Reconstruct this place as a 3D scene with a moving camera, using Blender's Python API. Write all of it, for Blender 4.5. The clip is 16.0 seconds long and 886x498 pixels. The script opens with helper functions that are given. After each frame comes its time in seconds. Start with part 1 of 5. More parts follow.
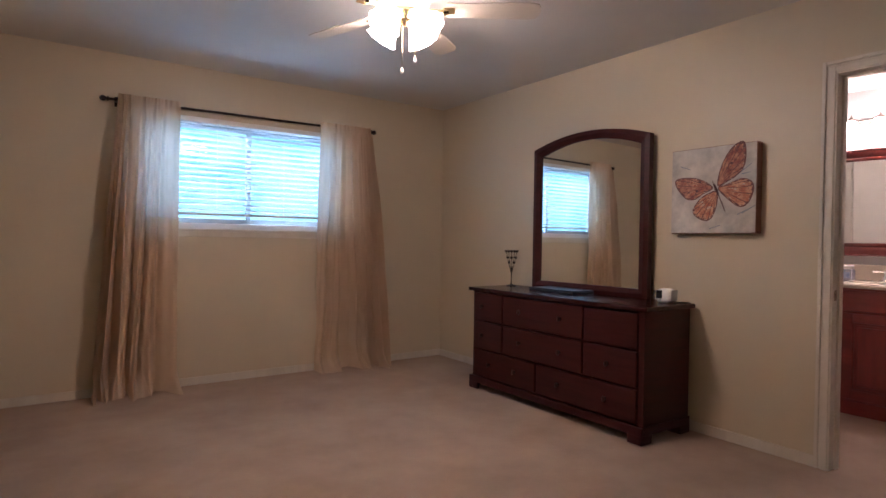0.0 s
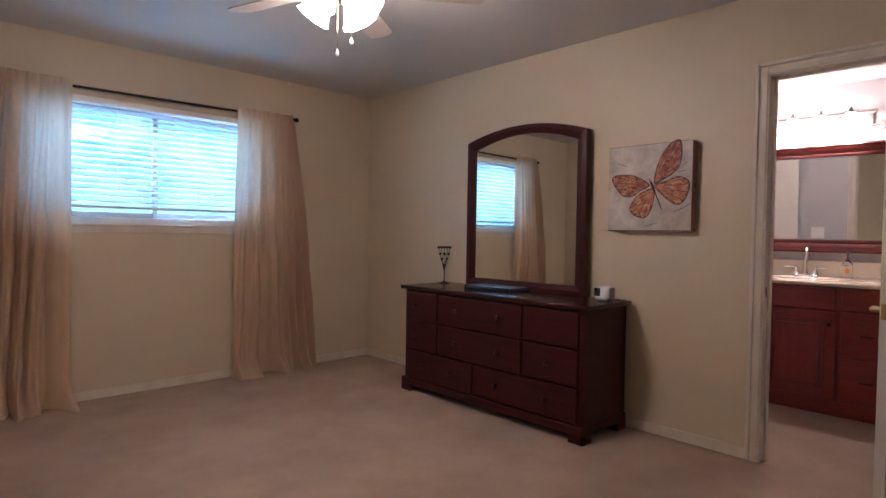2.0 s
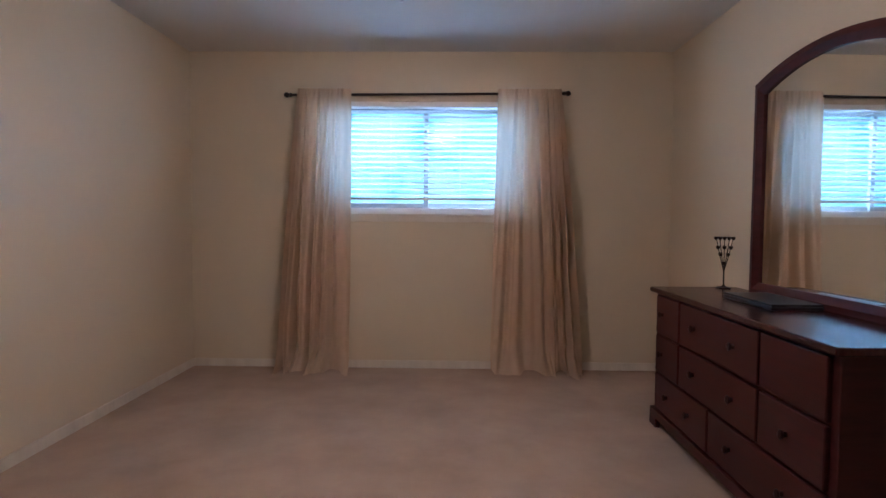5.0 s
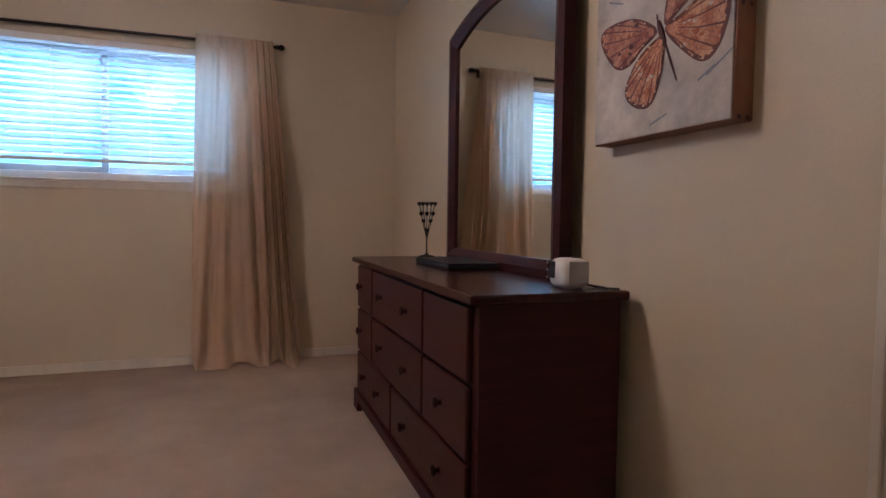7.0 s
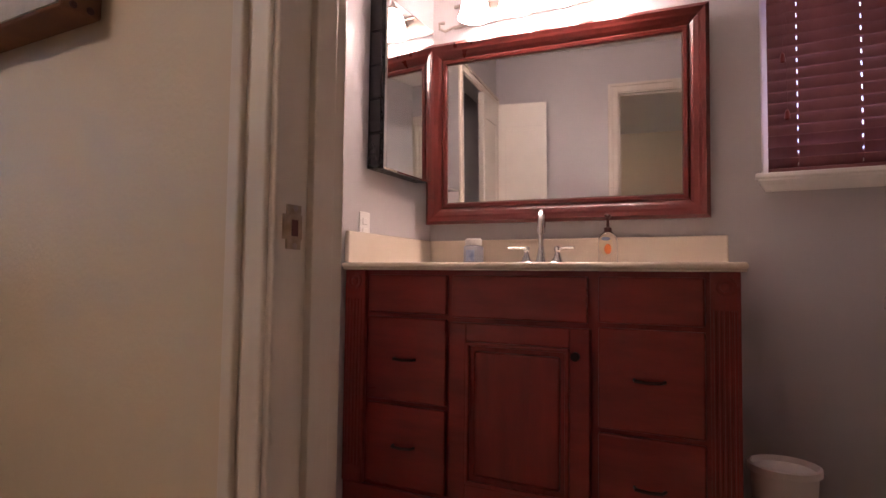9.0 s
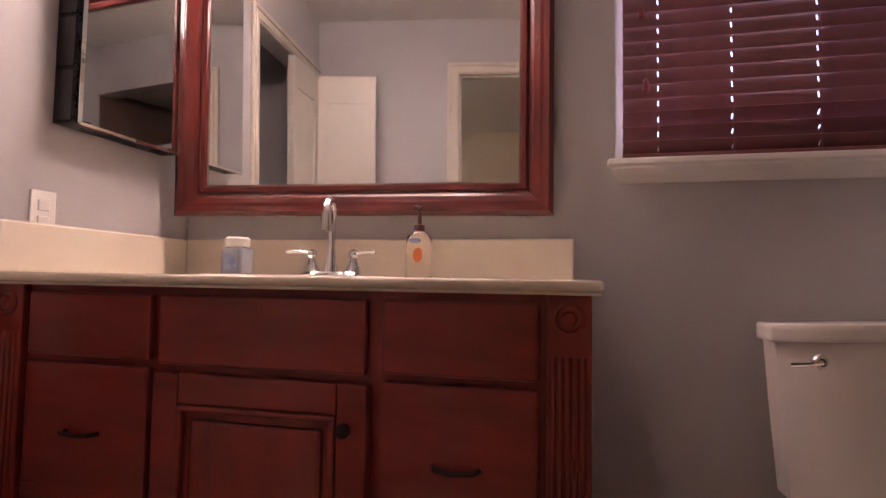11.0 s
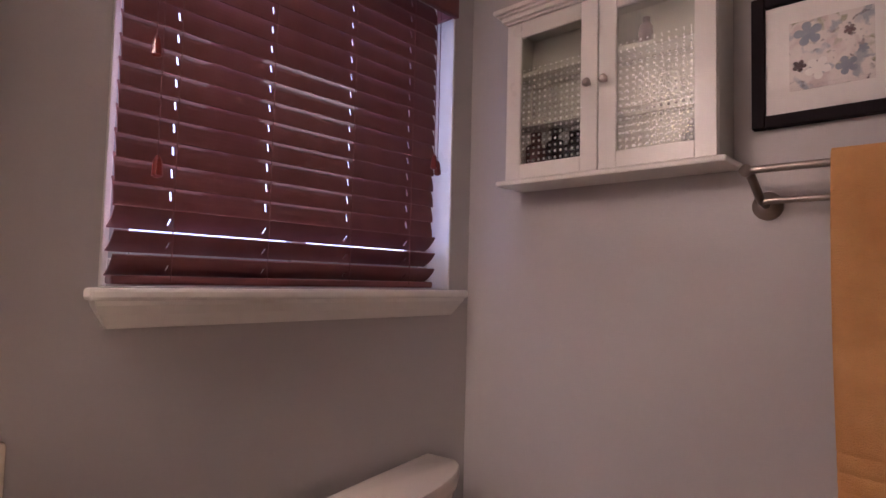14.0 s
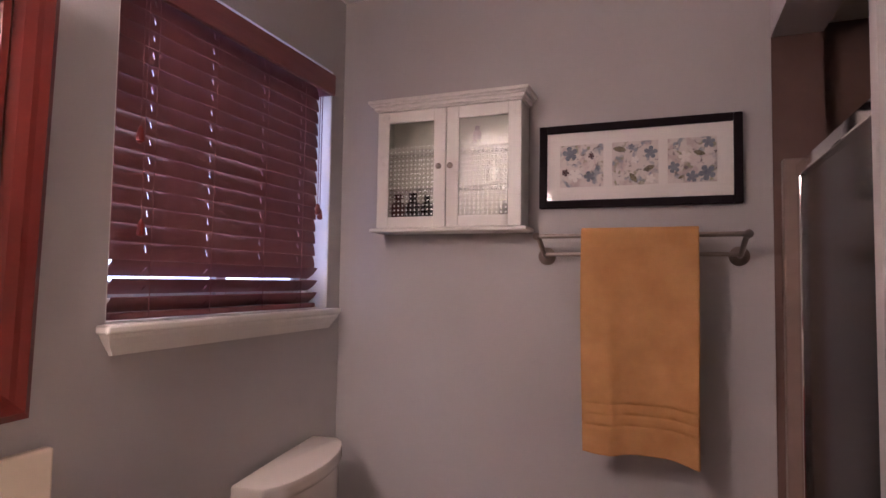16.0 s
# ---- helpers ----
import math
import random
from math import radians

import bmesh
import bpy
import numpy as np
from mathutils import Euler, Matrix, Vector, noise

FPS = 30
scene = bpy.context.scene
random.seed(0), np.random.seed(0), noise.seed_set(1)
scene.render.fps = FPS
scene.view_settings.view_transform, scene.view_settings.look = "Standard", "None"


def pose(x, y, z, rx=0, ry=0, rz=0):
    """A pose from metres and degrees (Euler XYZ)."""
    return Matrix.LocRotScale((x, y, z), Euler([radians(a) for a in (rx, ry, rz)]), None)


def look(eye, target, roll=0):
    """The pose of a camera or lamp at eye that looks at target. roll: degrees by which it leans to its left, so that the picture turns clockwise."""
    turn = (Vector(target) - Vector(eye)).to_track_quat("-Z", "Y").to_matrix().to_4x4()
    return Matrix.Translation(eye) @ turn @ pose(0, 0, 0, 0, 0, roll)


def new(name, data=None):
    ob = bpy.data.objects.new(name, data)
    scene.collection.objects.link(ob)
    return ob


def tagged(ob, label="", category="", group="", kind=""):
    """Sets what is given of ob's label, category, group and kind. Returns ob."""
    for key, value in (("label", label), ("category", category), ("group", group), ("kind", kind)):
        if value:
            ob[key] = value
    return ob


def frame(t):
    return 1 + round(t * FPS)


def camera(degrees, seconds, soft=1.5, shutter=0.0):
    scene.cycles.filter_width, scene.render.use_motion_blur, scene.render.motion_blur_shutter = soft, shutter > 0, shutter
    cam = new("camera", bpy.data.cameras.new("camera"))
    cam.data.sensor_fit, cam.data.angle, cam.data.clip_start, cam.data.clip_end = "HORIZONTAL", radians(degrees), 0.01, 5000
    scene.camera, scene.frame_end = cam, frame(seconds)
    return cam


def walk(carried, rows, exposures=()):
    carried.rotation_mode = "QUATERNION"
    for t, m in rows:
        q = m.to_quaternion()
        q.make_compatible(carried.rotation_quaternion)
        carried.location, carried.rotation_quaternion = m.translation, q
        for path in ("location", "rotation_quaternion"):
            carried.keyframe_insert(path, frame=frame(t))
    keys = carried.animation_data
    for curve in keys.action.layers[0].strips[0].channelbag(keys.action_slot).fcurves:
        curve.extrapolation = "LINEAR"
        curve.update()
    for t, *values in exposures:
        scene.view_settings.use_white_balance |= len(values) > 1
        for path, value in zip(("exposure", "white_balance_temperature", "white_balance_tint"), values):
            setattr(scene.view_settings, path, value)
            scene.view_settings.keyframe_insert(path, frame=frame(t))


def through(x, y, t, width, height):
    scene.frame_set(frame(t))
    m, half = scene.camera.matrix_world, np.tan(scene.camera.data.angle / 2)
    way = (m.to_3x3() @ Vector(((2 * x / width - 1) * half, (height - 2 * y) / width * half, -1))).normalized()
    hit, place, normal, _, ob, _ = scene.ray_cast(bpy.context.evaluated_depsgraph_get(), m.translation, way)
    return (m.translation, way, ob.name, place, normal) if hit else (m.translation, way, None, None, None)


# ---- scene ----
cam = camera(75.3, 16.0)
PATH = [
    (0, (0.329, 0.035, 1.165), (1.48, 1.671, 1.138), 0.9),
    (0.5, (0.283, 0.082, 1.171), (1.53, 1.645, 1.129), 1.1),
    (1, (0.222, 0.147, 1.183), (1.558, 1.635, 1.135), 1.0),
    (1.5, (0.211, 0.19, 1.184), (1.596, 1.632, 1.133), 1.0),
    (2, (0.356, 0.267, 1.202), (1.731, 1.717, 1.148), 0.9),
    (2.5, (0.626, 0.378, 1.226), (1.745, 2.034, 1.149), 0.5),
    (3, (0.923, 0.323, 1.197), (1.679, 2.173, 1.111), 0.3),
    (3.5, (1.236, 0.306, 1.172), (1.666, 2.258, 1.09), 0.3),
    (3.7, (1.32, 0.295, 1.156), (1.646, 2.266, 1.071), 0.6),
    (6, (2.353, 0.365, 1.187), (2.261, 2.361, 1.091), -0.2),
    (6.5, (2.393, 0.465, 1.128), (2.582, 2.453, 1.029), -0.1),
    (7, (2.583, 0.657, 0.999), (3.258, 2.537, 0.901), 0.8),
    (7.5, (2.772, 0.736, 0.922), (3.899, 2.387, 0.908), 0.9),
    (8, (2.892, 0.782, 0.853), (4.342, 2.159, 0.926), 0.9),
    (8.5, (2.993, 0.794, 0.848), (4.645, 1.917, 0.94), 0.9),
    (9, (3.192, 0.812, 0.855), (4.956, 1.748, 0.958), 0.8),
    (11.3, (4.039, 0.834, 0.907), (5.998, 1.219, 1.032), 0.9),
    (11.5, (4.119, 0.819, 0.913), (6.093, 1.107, 1.045), 0.9),
    (12, (4.312, 0.763, 0.958), (6.302, 0.637, 1.117), 1.7),
    (12.5, (4.504, 0.66, 0.955), (6.434, 0.171, 1.146), 1.6),
    (13, (4.577, 0.653, 1.077), (6.383, -0.19, 1.23), 1.3),
    (13.5, (4.604, 0.843, 1.23), (6.163, -0.406, 1.316), 1.8),
    (14, (4.561, 1.079, 1.284), (5.907, -0.396, 1.394), 1.4),
    (14.5, (4.518, 1.241, 1.351), (5.747, -0.333, 1.461), 1.2),
    (15, (4.507, 1.405, 1.366), (5.557, -0.294, 1.479), 1.2),
    (15.5, (4.512, 1.544, 1.365), (5.371, -0.258, 1.489), 1.0),
    (16, (4.495, 1.654, 1.365), (5.217, -0.208, 1.473), 0.9),
]
walk(cam, [(t, look(eye, target, roll)) for t, eye, target, roll in PATH],
     [(0.0, 0.92, 5650, 28), (3.5, 0.93, 5330, 26), (6.5, 0.93, 5250, 26), (7.0, 0.87, 5450, 28), (7.6, 0.87, 5700, 29), (9.0, 0.90, 6050, 33), (11.5, 0.94, 6100, 34), (12.0, 0.80, 6100, 34), (13.0, 0.68, 6100, 33), (14.5, 0.74, 5950, 31), (16.0, 0.84, 5850, 31)])

# ---------------------------------------------------------------- light
world = bpy.data.worlds.new("world")
scene.world = world
world.use_nodes = True
wt = world.node_tree
sky = wt.nodes.new("ShaderNodeTexSky")
sky.sky_type, sky.sun_disc, sky.sun_elevation, sky.sun_rotation = "NISHITA", False, radians(48), radians(200)
wt.links.new(sky.outputs["Color"], wt.nodes["Background"].inputs["Color"])
wt.nodes["Background"].inputs["Strength"].default_value = 0.12
sun_data = bpy.data.lights.new("sun", "SUN")
sun_data.energy, sun_data.angle, sun_data.color = 2.5, radians(0.5), (1.0, 0.94, 0.85)
sun = new("sun", sun_data)
sun.matrix_world = pose(0, 0, 8, 42, 0, 20)
FAN_GLOW, VANITY_GLOW, WINDOW_GLOW, BATH_GLOW = 25.5, 17.5, 1.0, 3.0

# open sky above the bedroom window
sky_data = bpy.data.lights.new("window_skylight", "AREA")
sky_data.shape, sky_data.size, sky_data.size_y, sky_data.energy, sky_data.color = "RECTANGLE", 3.0, 1.4, 950.0, (0.50, 0.78, 1.0)
window_sky = new("window_skylight", sky_data)
window_sky.matrix_world = look((1.75, 6.15, 3.5), (1.75, 4.9, 1.75))
BULB_GLOW = 45.0

# ---------------------------------------------------------------- materials
def nodes_of(name):
    m = bpy.data.materials.new(name)
    m.use_nodes = True
    return m, m.node_tree, m.node_tree.nodes["Principled BSDF"]


def surf(name, base, rough=0.5, second=None, scale=6.0, stretch=(1, 1, 1), bump=0.0, bump_scale=200.0, metal=0.0,
         wear=0.12, spec=0.5, coat=0.0, detail=5.0, bump_dist=0.002, rough_var=0.08):
    """A painted, wooden, woven or metal surface: two colours mixed by noise, fine grain in the relief, uneven gloss."""
    m, nt, p = nodes_of(name)
    tc = nt.nodes.new("ShaderNodeTexCoord")
    mp = nt.nodes.new("ShaderNodeMapping")
    mp.inputs["Scale"].default_value = stretch
    nt.links.new(tc.outputs["Object"], mp.inputs["Vector"])
    n1 = nt.nodes.new("ShaderNodeTexNoise")
    n1.inputs["Scale"].default_value, n1.inputs["Detail"].default_value = scale, detail
    n1.inputs["Roughness"].default_value = 0.6
    nt.links.new(mp.outputs["Vector"], n1.inputs["Vector"])
    ramp = nt.nodes.new("ShaderNodeValToRGB")
    ramp.color_ramp.elements[0].position, ramp.color_ramp.elements[1].position = 0.32, 0.68
    b2 = second or tuple(c * (1 - wear) for c in base)
    ramp.color_ramp.elements[0].color, ramp.color_ramp.elements[1].color = (*b2, 1), (*base, 1)
    nt.links.new(n1.outputs["Fac"], ramp.inputs["Fac"])
    nt.links.new(ramp.outputs["Color"], p.inputs["Base Color"])
    mr = nt.nodes.new("ShaderNodeMapRange")
    mr.inputs["To Min"].default_value, mr.inputs["To Max"].default_value = max(0.02, rough - rough_var), min(1, rough + rough_var)
    nt.links.new(n1.outputs["Fac"], mr.inputs["Value"])
    nt.links.new(mr.outputs["Result"], p.inputs["Roughness"])
    p.inputs["Metallic"].default_value = metal
    p.inputs["Specular IOR Level"].default_value = spec
    p.inputs["Coat Weight"].default_value = coat
    p.inputs["Coat Roughness"].default_value = 0.15
    if bump:
        n2 = nt.nodes.new("ShaderNodeTexNoise")
        n2.inputs["Scale"].default_value, n2.inputs["Detail"].default_value = bump_scale, 3
        nt.links.new(mp.outputs["Vector"], n2.inputs["Vector"])
        b = nt.nodes.new("ShaderNodeBump")
        b.inputs["Strength"].default_value, b.inputs["Distance"].default_value = bump, bump_dist
        nt.links.new(n2.outputs["Fac"], b.inputs["Height"])
        nt.links.new(b.outputs["Normal"], p.inputs["Normal"])
    return m


def glow(name, colour, strength, rough=0.3):
    m, nt, p = nodes_of(name)
    p.inputs["Base Color"].default_value = (0.8, 0.8, 0.78, 1)
    p.inputs["Roughness"].default_value = rough
    p.inputs["Emission Color"].default_value = (*colour, 1)
    p.inputs["Emission Strength"].default_value = strength
    return m


def glass(name, colour=(1, 1, 1), rough=0.0, bump=False):
    m, nt, p = nodes_of(name)
    p.inputs["Base Color"].default_value = (*colour, 1)
    p.inputs["Roughness"].default_value = rough
    p.inputs["Transmission Weight"].default_value = 1.0
    p.inputs["IOR"].default_value = 1.45
    return m


def backdrop_mat(name, low, high, strength, scale):
    """A bright garden and sky seen through the blinds."""
    m, nt, p = nodes_of(name)
    nt.nodes.remove(p)
    e = nt.nodes.new("ShaderNodeEmission")
    tc = nt.nodes.new("ShaderNodeTexCoord")
    n = nt.nodes.new("ShaderNodeTexNoise")
    n.inputs["Scale"].default_value, n.inputs["Detail"].default_value = scale, 8
    n.inputs["Roughness"].default_value = 0.7
    nt.links.new(tc.outputs["Object"], n.inputs["Vector"])
    r = nt.nodes.new("ShaderNodeValToRGB")
    r.color_ramp.elements[0].position, r.color_ramp.elements[1].position = 0.36, 0.58
    r.color_ramp.elements[0].color, r.color_ramp.elements[1].color = (*low, 1), (*high, 1)
    nt.links.new(n.outputs["Fac"], r.inputs["Fac"])
    nt.links.new(r.outputs["Color"], e.inputs["Color"])
    e.inputs["Strength"].default_value = strength
    nt.links.new(e.outputs["Emission"], nt.nodes["Material Output"].inputs["Surface"])
    return m


def cloth(name, base, second, through, weave=900.0, rough=0.85, sheer=0.0):
    """Woven fabric that lets part of the light through."""
    m = surf(name, base, rough, second, 4.0, (3, 3, 0.6), 0.35, weave, spec=0.2, bump_dist=0.001)
    nt = m.node_tree
    p = nt.nodes["Principled BSDF"]
    t = nt.nodes.new("ShaderNodeBsdfTranslucent")
    t.inputs["Color"].default_value = (*base, 1)
    mix = nt.nodes.new("ShaderNodeMixShader")
    mix.inputs["Fac"].default_value = through
    nt.links.new(p.outputs["BSDF"], mix.inputs[1])
    nt.links.new(t.outputs["BSDF"], mix.inputs[2])
    out = mix
    if sheer:
        clear = nt.nodes.new("ShaderNodeBsdfTransparent")
        out = nt.nodes.new("ShaderNodeMixShader")
        out.inputs["Fac"].default_value = sheer
        nt.links.new(mix.outputs["Shader"], out.inputs[1])
        nt.links.new(clear.outputs["BSDF"], out.inputs[2])
    nt.links.new(out.outputs["Shader"], nt.nodes["Material Output"].inputs["Surface"])
    return m


def wing_mat(name, a, b, dark):
    """Brushed paint: orange with dark veins and cells."""
    m, nt, p = nodes_of(name)
    tc = nt.nodes.new("ShaderNodeTexCoord")
    n = nt.nodes.new("ShaderNodeTexNoise")
    n.inputs["Scale"].default_value, n.inputs["Detail"].default_value = 22, 7
    v = nt.nodes.new("ShaderNodeTexVoronoi")
    v.feature = "DISTANCE_TO_EDGE"
    v.inputs["Scale"].default_value = 55
    v.inputs["Randomness"].default_value = 0.85
    for k in (n, v):
        nt.links.new(tc.outputs["Object"], k.inputs["Vector"])
    r = nt.nodes.new("ShaderNodeValToRGB")
    r.color_ramp.elements[0].position, r.color_ramp.elements[1].position = 0.35, 0.65
    r.color_ramp.elements[0].color, r.color_ramp.elements[1].color = (*a, 1), (*b, 1)
    nt.links.new(n.outputs["Fac"], r.inputs["Fac"])
    mul = nt.nodes.new("ShaderNodeMath")
    mul.operation = "MULTIPLY"
    nt.links.new(v.outputs["Distance"], mul.inputs[0])
    nt.links.new(n.outputs["Fac"], mul.inputs[1])
    r2 = nt.nodes.new("ShaderNodeValToRGB")
    r2.color_ramp.elements[0].position, r2.color_ramp.elements[1].position = 0.0, 0.025
    nt.links.new(mul.outputs["Value"], r2.inputs["Fac"])
    mix = nt.nodes.new("ShaderNodeMix")
    mix.data_type = "RGBA"
    nt.links.new(r2.outputs["Color"], mix.inputs["Factor"])
    mix.inputs["A"].default_value = (*dark, 1)
    nt.links.new(r.outputs["Color"], mix.inputs["B"])
    nt.links.new(mix.outputs["Result"], p.inputs["Base Color"])
    p.inputs["Roughness"].default_value = 0.6
    return m


def pressed_glass():
    """Heavy pressed glass, its faint green tint also standing in for the dim cabinet inside."""
    m = glass("pressed_glass", (0.78, 0.79, 0.71), 0.05)
    m.node_tree.nodes["Principled BSDF"].inputs["IOR"].default_value = 1.62
    return m


def watercolour(name, seed):
    """A dense muted flower print: blots of grey-blue, rose and olive bleeding into pale paper."""
    m, nt, p = nodes_of(name)
    tc = nt.nodes.new("ShaderNodeTexCoord")
    mp = nt.nodes.new("ShaderNodeMapping")
    mp.inputs["Location"].default_value = (seed * 1.7, 0, seed * 0.9)
    nt.links.new(tc.outputs["Object"], mp.inputs["Vector"])
    warp = nt.nodes.new("ShaderNodeTexNoise")
    warp.inputs["Scale"].default_value, warp.inputs["Detail"].default_value = 45, 5
    nt.links.new(mp.outputs["Vector"], warp.inputs["Vector"])
    add = nt.nodes.new("ShaderNodeMix")
    add.data_type = "RGBA"
    add.blend_type = "LINEAR_LIGHT"
    add.inputs["Factor"].default_value = 0.012
    nt.links.new(mp.outputs["Vector"], add.inputs["A"])
    nt.links.new(warp.outputs["Color"], add.inputs["B"])
    last = None
    for q, (scale, lo, hi, colour) in enumerate(((38, .58, .66, (0.25, 0.24, 0.14)), (30, .55, .66, (0.54, 0.43, 0.42)), (34, .56, .65, (0.24, 0.27, 0.33)), (70, .62, .69, (0.14, 0.11, 0.12)))):
        off = nt.nodes.new("ShaderNodeMapping")
        off.inputs["Location"].default_value = (q * 3.1, q * 1.3, q * 5.7)
        nt.links.new(add.outputs["Result"], off.inputs["Vector"])
        n = nt.nodes.new("ShaderNodeTexNoise")
        n.inputs["Scale"].default_value, n.inputs["Detail"].default_value = scale, 2
        nt.links.new(off.outputs["Vector"], n.inputs["Vector"])
        r = nt.nodes.new("ShaderNodeMapRange")
        r.inputs["From Min"].default_value, r.inputs["From Max"].default_value = lo, hi
        r.inputs["To Max"].default_value = 0.85
        nt.links.new(n.outputs["Fac"], r.inputs["Value"])
        mix = nt.nodes.new("ShaderNodeMix")
        mix.data_type = "RGBA"
        nt.links.new(r.outputs["Result"], mix.inputs["Factor"])
        if last is None:
            mix.inputs["A"].default_value = (0.68, 0.62, 0.58, 1)
        else:
            nt.links.new(last, mix.inputs["A"])
        mix.inputs["B"].default_value = (*colour, 1)
        last = mix.outputs["Result"]
    nt.links.new(last, p.inputs["Base Color"])
    p.inputs["Roughness"].default_value = 0.75
    return m


CREAM = surf("cream_wall_paint", (0.62, 0.52, 0.37), 0.42, scale=1.3, wear=0.05, bump=0.28, bump_scale=120, bump_dist=0.0025)
GREY = surf("blue_grey_wall_paint", (0.505, 0.482, 0.482), 0.36, scale=1.5, wear=0.06, bump=0.25, bump_scale=110, bump_dist=0.002)
CEIL = surf("ceiling_paint", (0.66, 0.63, 0.58), 0.9, scale=3, wear=0.05, bump=0.7, bump_scale=90, bump_dist=0.004)
CEILB = surf("white_bathroom_ceiling_paint", (0.78, 0.76, 0.73), 0.9, scale=3, wear=0.05, bump=0.7, bump_scale=90, bump_dist=0.004)
CARPET = surf("beige_carpet", (0.55, 0.405, 0.305), 0.95, (0.43, 0.312, 0.232), 2.2, bump=1.0, bump_scale=420, bump_dist=0.006, spec=0.1, detail=9)
VINYL = surf("beige_floor", (0.62, 0.49, 0.40), 0.6, (0.54, 0.42, 0.34), 5, bump=0.2, bump_scale=60)
TRIM = surf("white_trim_paint", (0.70, 0.635, 0.54), 0.35, (0.60, 0.53, 0.44), 9, stretch=(1, 1, 0.25), bump=0.15, bump_scale=40)
DOORW = surf("white_door_paint", (0.74, 0.70, 0.62), 0.38, scale=5, wear=0.06, bump=0.1, bump_scale=60)
WHITE = surf("white_lacquer", (0.82, 0.80, 0.76), 0.3, scale=6, wear=0.05)
DRESS = surf("dark_mahogany", (0.060, 0.0115, 0.0100), 0.42, (0.038, 0.0075, 0.0072), 9, (0.6, 0.35, 5), 0.10, 60, spec=0.22)
DRTOP = surf("dark_mahogany_top", (0.050, 0.012, 0.010), 0.22, (0.030, 0.005, 0.005), 9, (5, 0.35, 1), 0.06, 60, spec=0.4)
CHERRY = surf("cherry_wood", (0.285, 0.030, 0.022), 0.32, (0.180, 0.018, 0.013), 5, (1, 3.2, 0.6), 0.04, 60, coat=0.2)
FRAMEC = surf("dark_cherry_frame", (0.135, 0.017, 0.012), 0.30, (0.075, 0.009, 0.007), 5, (1, 1.2, 0.9), 0.04, 60, coat=0.25)
CHERRYH = surf("cherry_wood_level_grain", (0.285, 0.030, 0.022), 0.32, (0.180, 0.018, 0.013), 5, (1, 0.6, 3.2), 0.04, 60, coat=0.2)
SLAT = surf("brown_blind_slat", (0.25, 0.088, 0.094), 0.46, (0.20, 0.066, 0.070), 10, (1, 0.5, 5), 0.08, 50, coat=0.05)
BSLAT = cloth("white_blind_slat", (0.64, 0.67, 0.68), (0.58, 0.62, 0.64), 0.3, 60, 0.4)
CURT = cloth("cream_curtain", (0.76, 0.57, 0.40), (0.68, 0.50, 0.345), 0.33, rough=0.42, sheer=0.13)
IRON = surf("dark_bronze", (0.03, 0.02, 0.018), 0.4, metal=0.6, scale=20)
BLACKP = surf("black_plastic", (0.012, 0.012, 0.016), 0.28, scale=30)
LAPTOP = surf("black_laptop_shell", (0.010, 0.010, 0.014), 0.38, scale=2, wear=0.05, rough_var=0.02)
KNOB = surf("aged_bronze", (0.040, 0.016, 0.013), 0.42, scale=20, metal=0.3)
CHROME = surf("chrome", (0.80, 0.80, 0.80), 0.08, scale=20, metal=1.0, wear=0.05, rough_var=0.04)
NICKEL = surf("brushed_nickel", (0.38, 0.325, 0.29), 0.36, scale=40, metal=1.0, wear=0.05)
TARNISH = surf("paint_smeared_brass", (0.46, 0.38, 0.29), 0.5, (0.26, 0.19, 0.12), 60, metal=0.4)
BRASS = surf("brass", (0.75, 0.60, 0.32), 0.22, scale=30, metal=1.0)
MIRROR = surf("mirror_silver", (0.86, 0.88, 0.87), 0.02, scale=3, metal=1.0, wear=0.01, rough_var=0.005)
PORC = surf("white_porcelain", (0.72, 0.66, 0.60), 0.14, scale=3, wear=0.03, coat=0.5)
MARBLE = surf("cream_cultured_marble", (0.82, 0.73, 0.60), 0.16, (0.77, 0.67, 0.54), 3, coat=0.5)
TOWEL = surf("orange_terry", (0.74, 0.40, 0.165), 0.95, (0.62, 0.31, 0.12), 9, bump=1.0, bump_scale=480, bump_dist=0.004, spec=0.05)
TILE = surf("brown_shower_tile", (0.20, 0.125, 0.105), 0.35, (0.15, 0.092, 0.078), 4)
RAWTILE = surf("tan_tile_edge", (0.28, 0.20, 0.165), 0.4, (0.22, 0.155, 0.13), 8)
FRAMEB = surf("black_brown_frame", (0.014, 0.008, 0.011), 0.6, scale=14, spec=0.12)
MATB = surf("white_mat_board", (0.80, 0.76, 0.72), 0.8, scale=9, wear=0.03)
CANVAS = surf("painted_canvas", (0.66, 0.60, 0.53), 0.75, (0.36, 0.325, 0.295), 9, bump=0.5, bump_scale=420, detail=10)
RAWWOOD = surf("brown_canvas_edge", (0.26, 0.115, 0.06), 0.6, (0.17, 0.07, 0.04), 12, (1, 1, 0.4), 0.2, 60)
WING_A = wing_mat("orange_wing_paint", (0.40, 0.095, 0.035), (0.64, 0.34, 0.19), (0.17, 0.04, 0.03))
WING_B = wing_mat("rust_wing_paint", (0.26, 0.06, 0.04), (0.58, 0.27, 0.15), (0.11, 0.03, 0.035))
SPOT = surf("cream_paint_spot", (0.62, 0.50, 0.38), 0.7, (0.50, 0.36, 0.26), 40)
MARGIN = surf("dark_rust_paint", (0.17, 0.055, 0.04), 0.7, (0.09, 0.03, 0.03), 35)
RUST = surf("rust_paint", (0.42, 0.13, 0.06), 0.7, (0.30, 0.08, 0.04), 40)
